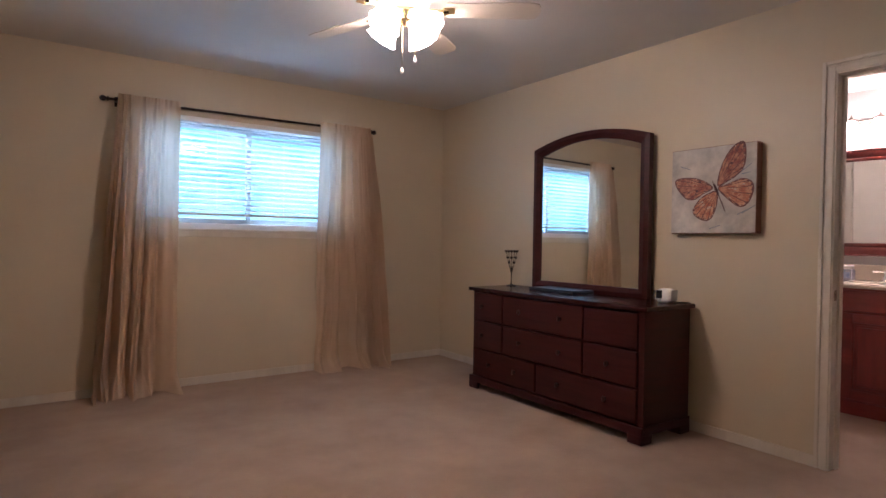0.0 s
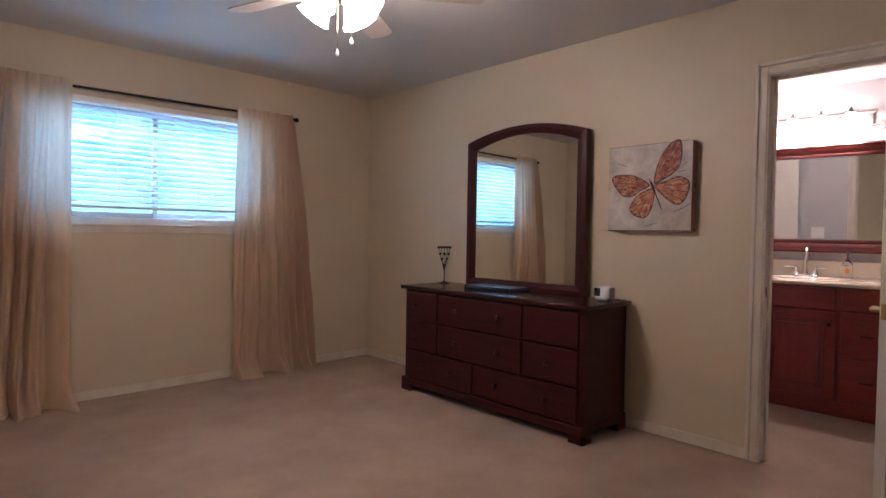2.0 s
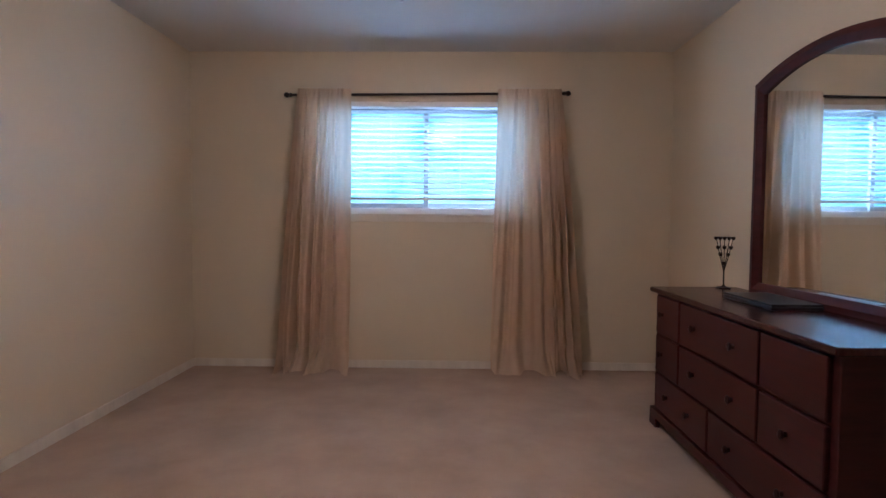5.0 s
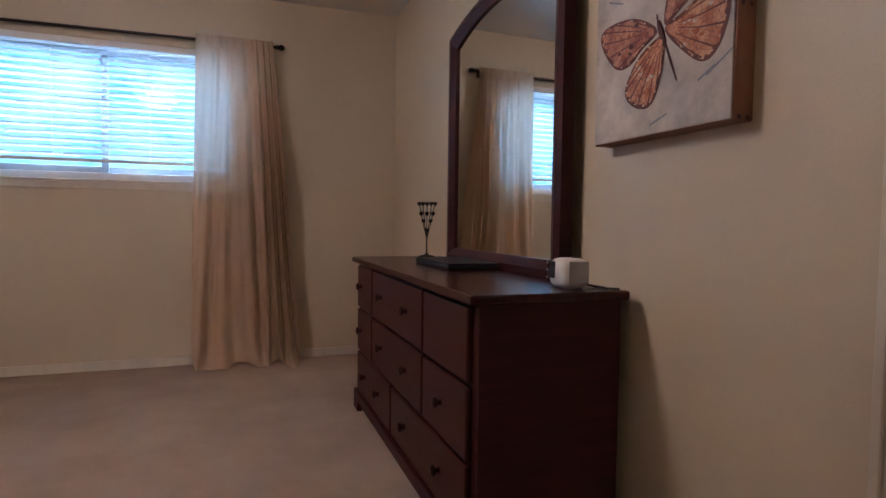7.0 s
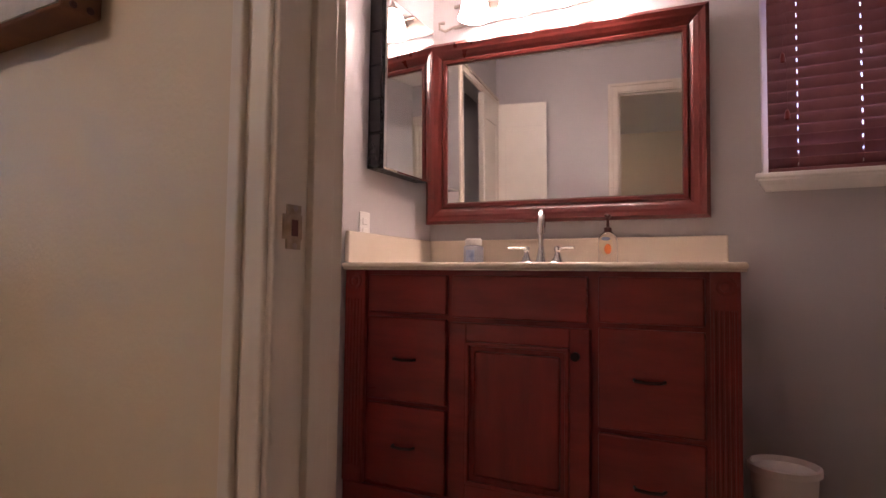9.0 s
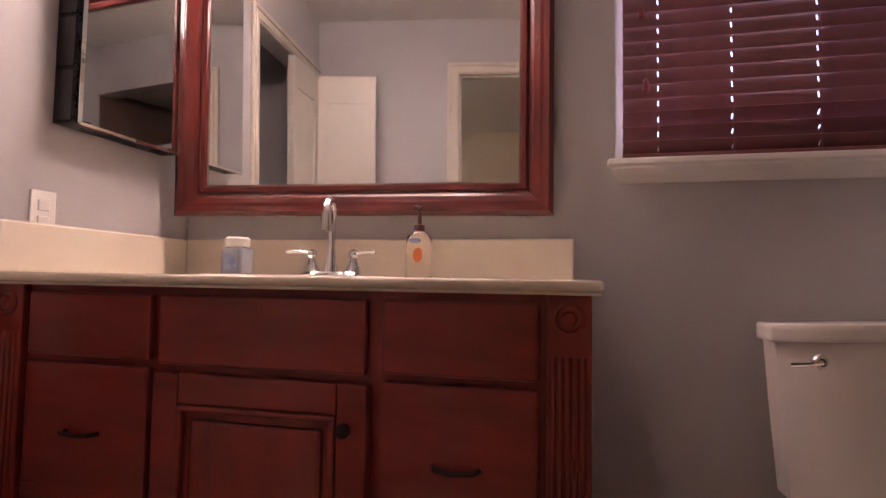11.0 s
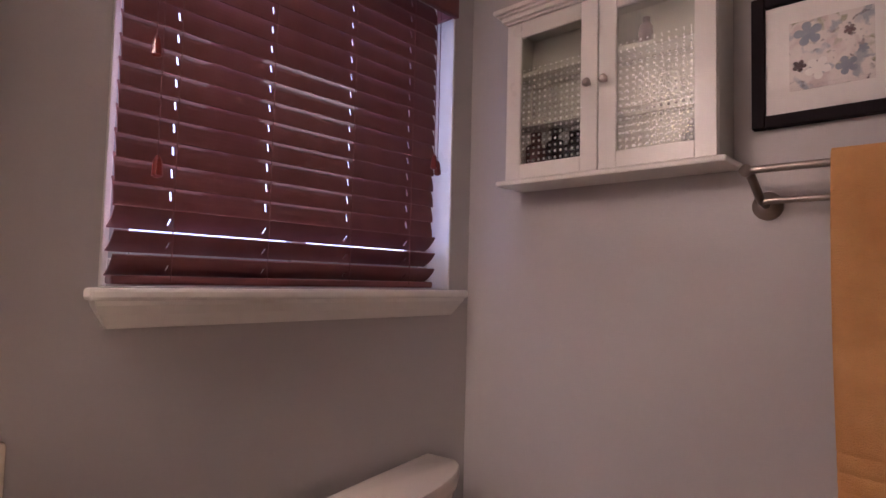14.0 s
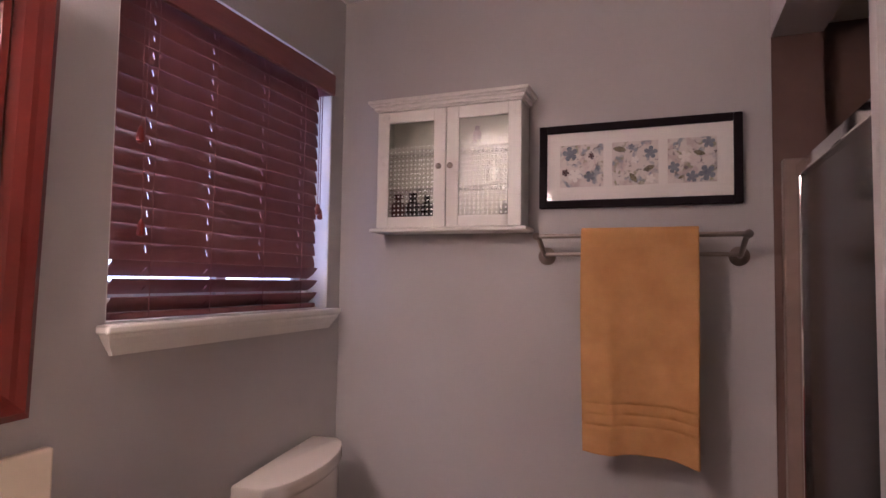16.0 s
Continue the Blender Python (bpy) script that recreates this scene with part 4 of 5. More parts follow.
for y0, y1 in ((1.735, 2.062), (.918, 1.215)):
    hi = y0 > 1.5
    front("drawer", y0, y1, .728, .868)
    p = front("drawer", y0, y1, .414, .714)
    pull(p, (y0 + y1) / 2, .566)
    p = front("drawer", y0, y1, .112, .400)
    pull(p, (y0 + y1) / 2, .258)
front("false_front", 1.248, 1.715, .722, .868)
p = front("door", 1.238, 1.715, .112, .707, True)
part("knob", turned([(.006, 0), (.006, -.012), (.014, -.018), (.014, -.024), (.006, -.028)], (VF - .018, 1.276, .624), 14, "x"), IRON, p, "dark bronze knob", smooth=True)

CT = .911
top = thing("countertop", (5.28, 1.5, VT), "cream cultured marble vanity top with backsplash", "countertop")
bm = cube(VF - .040, BX1, VA - .018, BY1 - .001, VT + .006, CT, .009, 4)
part("slab", skew(bm), MARBLE, top, smooth=True)
part("lower_edge", skew(cube(VF - .028, BX1, VA - .014, BY1 - .001, VT, VT + .008, .002)), MARBLE, top)
part("backsplash", cube(BX1 - .024, BX1, .874, BY1 - .001, CT, 1.034, .006), MARBLE, top)
part("side_splash", cube(VF - .02, BX1 - .024, BY1 - .022, BY1 - .001, CT, 1.034, .006), MARBLE, top)
part("basin_rim", turned([(.215, 0), (.212, .004), (.200, .0045), (.19, .001)], (5.27, 1.55, CT), 40, "z", 1.25), MARBLE, top, smooth=True)

# faucet
fau = thing("faucet", (5.44, 1.563, CT), "chrome two-handle faucet with a gooseneck spout", "faucet")
fx, fy = 5.47, 1.563
part("base_plate", turned([(.034, 0), (.034, .010), (.028, .018)], (fx, fy, CT), 28, "z", 2.9), CHROME, fau, smooth=True)
bm = bmesh.new()
lathe(bm, [(.022, .015), (.020, .03), (.014, .06), (.012, .08)], (fx, fy, CT), 20)
pts = [(fx, fy, CT + .07), (fx, fy, CT + .135)]
for k in range(9):
    a = math.pi * (k / 8) * .93
    pts.append((fx - .055 + .055 * math.cos(a), fy - .0045 * k, CT + .166 + .055 * math.sin(a)))
tube(bm, pts, .011, 14)
part("spout", bm, CHROME, fau, smooth=True)
e = pts[-1]
part("aerator", turned([(.012, .01), (.016, 0), (.018, -.035), (.017, -.05), (.012, -.052)], e, 18), CHROME, fau, smooth=True)
for s in (-1, 1):
    c = (fx + .01, fy + s * .066, CT)
    h = part("handle", turned([(.024, .012), (.022, .025), (.013, .045), (.010, .058), (.015, .066), (.013, .078), (.005, .084)], c, 18), CHROME, fau, smooth=True)
    part("lever", rod([(c[0], c[1], CT + .072), (c[0] - .012, c[1] + s * .04, CT + .076), (c[0] - .02, c[1] + s * .075, CT + .074)], [.006, .005, .0065], 10), CHROME, h, smooth=True)

jar = thing("candle_jar", (5.44, 1.855, CT), "square glass candle jar with a white lid and blue label", "candle")
part("jar", cube(5.405, 5.475, 1.82, 1.89, CT, CT + .088, .010, 3), WAX, jar, smooth=True)
part("lid", turned([(.033, .088), (.036, .092), (.036, .112), (.030, .118)], (5.44, 1.855, CT), 24), WHITE, jar, "white jar lid", smooth=True)
part("label", cube(5.4035, 5.406, 1.835, 1.875, CT + .02, CT + .068, .0005), LABELB, jar, "blue and white label")
soap = thing("soap_dispenser", (5.43, 1.284, CT), "clear pump bottle of hand soap, oval label", "soap bottle")
bm = turned([(.030, 0), (.037, .006), (.037, .09), (.033, .115), (.020, .128), (.013, .133)], (5.43, 1.284, CT), 28, "z", 1.0)
part("bottle", bm, GEL, soap, smooth=True)
part("pump", turned([(.015, .131), (.015, .148), (.006, .150), (.005, .185), (.012, .188), (.012, .198), (.005, .20)], (5.43, 1.284, CT), 16), BROWNP, soap, "dark brown pump", smooth=True)
part("nozzle", rod([(5.43, 1.284, CT + .195), (5.40, 1.284, CT + .195), (5.39, 1.284, CT + .190)], .005, 8), BROWNP, soap)
for nm, mt, r0, dz, dy, d in (("label", LABELY, .028, .078, 0, 0), ("label_patch", LABELO, .015, .064, -.008, .0006), ("label_band", LABELB, .014, .103, 0, .0008)):
    loop = [(5.3915 - d, 1.284 + dy + r0 * (.9 if nm != "label_band" else 1.2) * math.cos(a), CT + dz + (r0 * 1.3 if nm != "label_band" else .007) * math.sin(a)) for a in [2 * math.pi * k / 24 for k in range(24)]]
    part(nm, extrude(bmesh.new(), loop, (.0012, 0, 0)), mt, soap)

# vanity mirror, hung leaning from its wire
VMY0, VMY1, VMZ0, VMZ1 = .932, 2.122, 1.102, 1.932
vm = thing("vanity_mirror", (5.562, (VMY0 + VMY1) / 2, VMZ0), "wide mirror in a moulded cherry wood frame", "mirror", turn=4.9, lean=-1.7)
hw, hh = (VMY1 - VMY0) / 2, VMZ1 - VMZ0
def rect(y, z0, z1):
    return [(-y, z0), (y, z0), (y, z1), (-y, z1)]
steps = ((0, 0), (0, -.030), (.014, -.038), (.030, -.032), (.040, -.030), (.058, -.022), (.072, -.012), (.080, -.018), (.092, -.016), (.098, -.004), (.098, 0))
for side in range(4):
    bm = bmesh.new()
    rows = []
    for inset, x in steps:
        c = rect(hw - inset, inset, hh - inset)
        rows.append([bm.verts.new((x, *c[side])), bm.verts.new((x, *c[(side + 1) % 4]))])
    for a, b in zip(rows, rows[1:] + rows[:1]):
        bm.faces.new((a[0], a[1], b[1], b[0]))
    bmesh.ops.recalc_face_normals(bm, faces=bm.faces[:])
    part("frame_rail" if side % 2 == 0 else "frame_stile", bm, FRAMEC, vm, local=True)
part("mirror_glass", cube(-.005, -.001, -hw + .09, hw - .09, .09, hh - .09), MIRROR, vm, "silvered mirror glass", local=True)
part("gilt_slip", boxes(*[(-.008, -.004, *d) for d in ((-hw + .097, hw - .097, .097, .100), (-hw + .097, hw - .097, hh - .100, hh - .097), (-hw + .097, -hw + .100, .1, hh - .1), (hw - .100, hw - .097, .1, hh - .1))]), NICKEL, vm, "thin bright inner edge", local=True)

# medicine cabinet
med = thing("medicine_cabinet", (5.28, BY1, 1.30), "bathroom medicine cabinet with a frameless mirror door", "medicine cabinet")
part("body", cube(5.085, 5.475, BY1 - .068, BY1, 1.295, 2.0, .002), BLACKP, med)
part("mirror_door", cube(5.09, 5.48, BY1 - .082, BY1 - .070, 1.29, 2.005, .007, 1), MIRROR, med, "bevelled mirror door")
for k in range(5):
    part("side_mirror", cube(5.081, 5.085, BY1 - .064, BY1 - .006, 1.30 + k * .140, 1.30 + k * .140 + .134, .003, 1), DARKGL, med, "dark glass side strip")

# vanity light
lamp = thing("vanity_light", (BX1, 1.60, 2.05), "four-light nickel bath bar with frosted bell shades, lit", "wall light")
part("back_plate", boxes((BX1 - .022, BX1, 1.18, 2.02, 2.062, 2.152, .008), (BX1 - .034, BX1 - .02, 1.16, 2.04, 2.045, 2.063, .005), (BX1 - .034, BX1 - .02, 1.16, 2.04, 2.145, 2.163, .005)), NICKEL, lamp, "brushed nickel back plate")
for y, s in ((1.16, -1), (2.04, 1)):
    part("scroll", rod([(BX1 - .03, y, 2.057), (BX1 - .06, y + s * .03, 2.029), (BX1 - .08, y + s * .05, 2.037), (BX1 - .075, y + s * .055, 2.067), (BX1 - .055, y + s * .04, 2.075)], [.007, .007, .007, .006, .009], 8), NICKEL, lamp, smooth=True)
for k in range(4):
    y = 1.300 + k * .190
    c = (BX1 - .160, y, 2.022)
    part("arm", rod([(BX1 - .02, y, 2.117), (BX1 - .10, y, 2.144), (BX1 - .160, y, 2.147)], .008, 8), NICKEL, lamp, smooth=True)
    f = part("finial", turned([(.030, .115), (.026, .130), (.010, .136), (.013, .150), (.006, .158), (.003, .168)], c, 16), NICKEL, lamp, smooth=True)
    prof = [(.026, .118), (.040, .105), (.052, .08), (.060, .045), (.066, .01), (.074, -.008), (.070, -.008), (.062, .012), (.056, .045), (.048, .078), (.036, .10), (.02, .112)]
    part("glass_shade", turned(prof, c, 28), VANGLASS, lamp, "lit frosted glass shade", smooth=True)
    part("bulb", turned([(.006, .05), (.014, .04), (.022, .018), (.022, .004), (.014, -.008), (.004, -.012)], c, 18), BULB, lamp, "glowing bulb", smooth=True)

# ---------------------------------------------------------------- bathroom window
window_unit("window_2", "white bathroom window behind a brown blind", VY0, VY1, VZ0, VZ1, (BX1 + .085, BX1 + .135), "y", .32)
bm = boxes((BX1 - .034, BX1 + .085, BY0 + .036, VY1 + .020, VZ0 - .022, VZ0 - .001, .006))
rows = []
for y0, y1, x, z in ((BY0 + .048, VY1 + .012, BX1 - .028, VZ0 - .022), (BY0 + .050, VY1 + .010, BX1 - .028, VZ0 - .030), (BY0 + .062, VY1 + .001, BX1 - .019, VZ0 - .046), (BY0 + .080, VY1 - .012, BX1 - .012, VZ0 - .066), (BY0 + .080, VY1 - .012, BX1 - .010, VZ0 - .069)):
    rows.append([bm.verts.new(p) for p in ((BX1, y0, z), (x, y0, z), (x, y1, z), (BX1, y1, z))])
for ra, rb in zip(rows, rows[1:]):
    for q in range(3):
        bm.faces.new((ra[q], ra[q + 1], rb[q + 1], rb[q]))
bm.faces.new(rows[-1])
bmesh.ops.recalc_face_normals(bm, faces=bm.faces[:])
structure("trim_bath_sill", bm, WHITE, "white painted window stool with a moulded apron", "window sill")
structure("trim_bath_reveal", boxes((BX1 + .002, BX1 + .085, VY0 - .002, VY0 + .004, VZ0, VZ1), (BX1 + .002, BX1 + .085, VY1 - .004, VY1 + .002, VZ0, VZ1)), WHITE, "white window reveal", "window trim")
bl = thing("wood_blind", (BX1 + .035, .32, VZ0), "brown wooden slat blind, closed, with ladder cords", "blind")
BLY0, BLY1 = VY0 + .048, VY1 - .024
vz = 2.022
bm = cube(BX1 - .012, BX1 + .004, VY0 - .002, VY1 + .004, vz, vz + .075, .004)
box(bm, BX1 + .004, BX1 + .06, VY0 + .006, VY0 + .016, vz, vz + .075, .003)
part("valance", bm, SLAT, bl, "brown wooden valance")
holes = [.10, .30, .52, .72]
holes = [h * (BLY1 - BLY0) / .82 for h in holes]
sm = slat_mesh(BLY1 - BLY0, .054, .003, .0038, holes)
sm.materials.append(SLAT)
k = 0
z = VZ0 + .038
while z < vz + .03:
    ob = new("slat", sm)
    ob.parent = bl
    tilt = {0: 138, 1: 140, 2: 137}.get(k, 75.0) + random.uniform(-0.8, 0.8)
    m = Matrix.Translation(Vector((BX1 + .035, BLY1, z)) - bl.location) @ Matrix.Rotation(radians(-90), 4, "Z") @ Matrix.Rotation(radians(tilt), 4, "X")
    ob.matrix_basis = m
    z += .0425
    k += 1
part("bottom_rail", cube(BX1 + .018, BX1 + .05, BLY0, BLY1, VZ0 + .004, VZ0 + .02, .004), SLAT, bl)
for h in holes:
    for dx in (-.0035,):
        part("ladder_cord", rod([(BX1 + .011, BLY1 - h, VZ0 + .01), (BX1 + .011, BLY1 - h, vz + .02)], .0011, 5), SLAT, bl)
for y, zz in ((BLY1 - .050, 1.695), (BLY1 - .062, 1.480), (BLY0 + .006, 1.595), (BLY0 + .020, 1.61)):
    c = part("pull_cord", rod([(BX1 + .006, y, zz), (BX1 + .006, y, vz + .01)], .0012, 5), SLAT, bl)
    part("tassel", turned([(.003, .014), (.007, .006), (.009, -.012), (.010, -.022), (.004, -.026)], (BX1 + .006, y, zz), 12), CHERRY, c, "turned wooden tassel")

# ---------------------------------------------------------------- toilet
toi = thing("toilet", (5.25, .20, 0), "white porcelain toilet with a chrome flush lever", "toilet")
TY0, TY1 = -.032, .418
def bowed(y0, y1, xb, xf, bow, z0, z1, taper, n=14, rnd=.03):
    """A tank shape: flat back, front bowed out, narrower below."""
    bm = bmesh.new()
    rows = []
    for z, s in ((z0, 1 - taper), (z0 + (z1 - z0) * .5, 1 - taper * .45), (z1, 1.0)):
        c = (y0 + y1) / 2
        hw2 = (y1 - y0) / 2 * s
        pts = [(xb, c - hw2, z)]
        for q in range(n + 1):
            u = -1 + 2 * q / n
            edge = rnd * (abs(u) ** 8)
            pts.append((xf - bow * (1 - u * u) + edge, c + hw2 * u, z))
        pts.append((xb, c + hw2, z))
        rows.append([bm.verts.new(p) for p in pts])
    m = len(rows[0])
    for a, b in zip(rows, rows[1:]):
        for q in range(m):
            bm.faces.new((a[q], a[(q + 1) % m], b[(q + 1) % m], b[q]))
    bm.faces.new(rows[0])
    bm.faces.new(rows[-1])
    bmesh.ops.recalc_face_normals(bm, faces=bm.faces[:])
    return bm
def askew(bm):
    """The tank stands a little out of square with the wall."""
    bmesh.ops.rotate(bm, cent=(5.585, .205, 0), matrix=Matrix.Rotation(radians(6), 3, "Z"), verts=bm.verts[:])
    return bm
part("tank", askew(bowed(TY0 + .012, TY1 - .012, BX1 - .040, 5.474, .050, .40, .793, .14)), PORC, toi, smooth=True)
bm = askew(bowed(TY0, TY1, BX1 - .028, 5.470, .052, .790, .834, .0, rnd=.022))
for v in bm.verts:
    v.co.z += .045 * (.2 - v.co.y) - .008
bmesh.ops.bevel(bm, geom=bm.edges[:], offset=.007, segments=2, affect="EDGES", profile=.5)
part("tank_lid", bm, PORC, toi, smooth=True)
fl = part("flush_knob", turned([(.018, 0), (.018, -.008), (.012, -.014), (.010, -.022)], (5.424, .322, .736), 18, "x"), CHROME, toi, "chrome flush knob", smooth=True)
part("flush_lever", rod([(5.404, .322, .736), (5.398, .350, .732), (5.404, .386, .728)], [.007, .005, .006], 8), CHROME, fl, smooth=True)
part("bowl", turned([(.10, .0), (.105, .03), (.085, .15), (.11, .26), (.185, .36), (.20, .385), (.19, .39)], (5.14, .19, 0), 32), PORC, toi, smooth=True)
part("pedestal", cube(5.12, 5.44, .10, .28, 0, .37, .04, 3), PORC, toi, smooth=True)
part("seat", turned([(.13, .392), (.20, .392), (.205, .402), (.195, .412), (.13, .41)], (5.14, .19, 0), 32), PORC, toi, smooth=True)
part("seat_lid", turned([(.20, .414), (.204, .422), (.19, .432), (.05, .436)], (5.14, .19, 0), 32), PORC, toi, smooth=True)
part("tank_shelf", cube(5.36, 5.59, .04, .34, .33, .402, .02, 3), PORC, toi, smooth=True)

bin_ = thing("waste_bin", (5.22, .722, 0), "white plastic waste bin beside the vanity", "waste bin")
part("bucket", turned([(.072, 0), (.090, .295), (.093, .30), (.086, .30), (.069, .006)], (5.22, .722, 0), 28), WHITE, bin_, smooth=True)
part("rim", turned([(.090, .292), (.099, .295), (.099, .314), (.090, .317), (.084, .30)], (5.22, .722, 0), 28), WHITE, bin_, smooth=True)

# ---------------------------------------------------------------- wall cabinet
def lens_pane(x0, x1, yb, yf, z0, z1, cell=.0150, sub=6):
    """A pane whose face is pressed into rows of shallow square domes, smooth towards the top."""
    nx, nz = round((x1 - x0) / cell), round((z1 - z0) / cell)
    rise = .0010
    bm = bmesh.new()
    front = []
    for j in range(nz * sub + 1):
        v = j / (nz * sub)
        fade = max(0.0, min(1.0, (.86 - v) / .16))
        row = []
        for i in range(nx * sub + 1):
            bump = abs(math.sin(math.pi * i / sub)) * abs(math.sin(math.pi * j / sub))
            row.append(bm.verts.new((x0 + (x1 - x0) * i / (nx * sub), yf + rise * fade * bump, z0 + (z1 - z0) * v)))
        front.append(row)
    for a, b in zip(front, front[1:]):
        for i in range(len(a) - 1):
            bm.faces.new((a[i], b[i], b[i + 1], a[i + 1]))
    rim = [(x0, yb, z0), (x1, yb, z0), (x1, yb, z1), (x0, yb, z1)]
    bk = [bm.verts.new(p) for p in rim]
    bm.faces.new(bk)
    bm.faces.new(front[0] + [bk[1], bk[0]])
    bm.faces.new(front[-1] + [bk[2], bk[3]])
    bm.faces.new([r[0] for r in front] + [bk[3], bk[0]])
    bm.faces.new([r[-1] for r in front] + [bk[2], bk[1]])
    bmesh.ops.recalc_face_normals(bm, faces=bm.faces[:])
    return bm


def glint_grid(x0, x1, yf, z0, z1, cell=.0150):
    """Raised white dots in place of lamp glints at the heart of each pressed dome, lower and smaller towards the top.
    """
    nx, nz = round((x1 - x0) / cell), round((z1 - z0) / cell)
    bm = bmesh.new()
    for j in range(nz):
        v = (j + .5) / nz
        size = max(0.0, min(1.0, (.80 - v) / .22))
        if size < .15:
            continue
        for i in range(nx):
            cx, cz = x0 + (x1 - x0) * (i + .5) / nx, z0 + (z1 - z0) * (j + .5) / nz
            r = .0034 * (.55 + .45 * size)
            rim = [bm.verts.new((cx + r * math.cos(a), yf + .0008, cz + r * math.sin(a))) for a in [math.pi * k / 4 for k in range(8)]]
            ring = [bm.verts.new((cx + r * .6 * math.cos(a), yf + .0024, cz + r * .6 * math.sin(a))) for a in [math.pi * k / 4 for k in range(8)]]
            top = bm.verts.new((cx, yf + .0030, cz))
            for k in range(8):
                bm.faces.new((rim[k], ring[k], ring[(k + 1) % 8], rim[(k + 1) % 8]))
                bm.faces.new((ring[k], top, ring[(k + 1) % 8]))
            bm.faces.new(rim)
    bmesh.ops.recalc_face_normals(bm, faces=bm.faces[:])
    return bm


cab = thing("wall_cabinet", (5.16, BY0, 1.525), "white wall cabinet with pressed-glass doors", "cabinet")
KX0, KX1, KF, KZ0, KZ1 = 4.911, 5.412, -.078, 1.536, 1.934
bm = boxes((KX0, KX0 + .014, BY0, KF - .014, KZ0, KZ1), (KX1 - .014, KX1, BY0, KF - .014, KZ0, KZ1), (KX0, KX1, BY0, BY0 + .006, KZ0, KZ1), (KX0, KX1, BY0, KF - .014, KZ1 - .012, KZ1), (KX0, KX1, BY0, KF - .014, KZ0, KZ0 + .012))
part("body", bm, WHITE, cab)
for z in (1.672, 1.800):
    part("shelf", cube(KX0 + .014, KX1 - .014, BY0 + .006, KF - .025, z, z + .012, .002), WHITE, cab)
part("base_moulding", boxes((KX0 - .020, KX1 + .022, BY0, KF + .012, 1.523, 1.536, .004)), WHITE, cab)
bm = bmesh.new()
for a, b, o in ((1.934, 1.942, .004), (1.940, 1.953, .012), (1.952, 1.960, .021), (1.959, 1.971, .028)):
    box(bm, KX0 - o, KX1 + o, BY0, KF + o, a, b, .003)
part("crown", bm, WHITE, cab, "white crown moulding")
mid = (KX0 + KX1) / 2
for x0, x1, kx in ((KX0, mid - .0015, mid - .020), (mid + .0015, KX1, mid + .020)):
    s = .042
    d = part("door", boxes((x0, x0 + s, KF - .013, KF, KZ0 + .002, KZ1 - .002, .002), (x1 - s, x1, KF - .013, KF, KZ0 + .002, KZ1 - .002, .002), (x0 + s, x1 - s, KF - .013, KF, KZ0 + .002, KZ0 + .038, .002), (x0 + s, x1 - s, KF - .013, KF, KZ1 - .042, KZ1 - .002, .002)), WHITE, cab)
    g = part("pane", lens_pane(x0 + s, x1 - s, KF - .009, KF - .006, KZ0 + .038, KZ1 - .042), PRESSED, d, "pressed glass with a grid of lenses", smooth=True)
    g.visible_shadow = False
    part("glint_dot", glint_grid(x0 + s, x1 - s, KF - .006, KZ0 + .038, KZ1 - .042), GLINT, g, "rows of small white dots standing in for lamp glints", smooth=True)
    part("knob", turned([(.004, 0), (.004, .008), (.0095, .013), (.010, .018), (.005, .023)], (kx, KF, 1.735), 14, "y"), NICKEL, d, "brushed nickel knob", smooth=True)
for nm, x, z, r, hgt, mt, lb in (("bottle", 5.297, 1.548, .024, .112, BLACKP, "dark bottle on the lowest cabinet shelf"), ("bottle", 5.352, 1.548, .026, .108, BROWNP, "dark brown bottle on the lowest cabinet shelf"), ("bottle", 5.245, 1.548, .022, .100, BLACKP, "dark bottle on the lowest cabinet shelf"), ("bottle", 5.198, 1.548, .020, .092, BROWNP, "short dark brown bottle on the lowest cabinet shelf"), ("perfume_bottle", 5.07, 1.812, .015, .06, ROSEP, "small rose glass bottle on the upper shelf"), ("bottle", 5.02, 1.684, .02, .07, WHITE, "white bottle on a cabinet shelf"), ("bottle", 4.97, 1.548, .02, .08, GREYP, "grey bottle on a cabinet shelf")):
    t = thing(nm, (x, -.125, z), lb, "bottle")
    part("flask", turned([(r, 0), (r, hgt * .65), (r * .45, hgt * .8), (r * .45, hgt * .88)], (x, -.125, z), 16), mt, t, smooth=True)
    part("cap", turned([(r * .55, hgt * .86), (r * .55, hgt)], (x, -.125, z), 14), mt, t)

# ---------------------------------------------------------------- framed prints
fr = thing("picture_frame", (4.587, BY0, 1.602), "black frame with three small flower prints in a white mat", "picture")
PX0, PX1, PZ0, PZ1, PY = 4.286, 4.872, 1.598, 1.862, BY0 + .022
w = .024
part("frame", boxes((PX0, PX0 + w, BY0, PY, PZ0, PZ1, .003), (PX1 - w, PX1, BY0, PY, PZ0, PZ1, .003), (PX0 + w, PX1 - w, BY0, PY, PZ0, PZ0 + w, .003), (PX0 + w, PX1 - w, BY0, PY, PZ1 - w, PZ1, .003)), FRAMEB, fr)
part("mat_board", cube(PX0 + .02, PX1 - .02, BY0 + .002, BY0 + .010, PZ0 + .02, PZ1 - .02), MATB, fr)
rnd = random.Random(5)
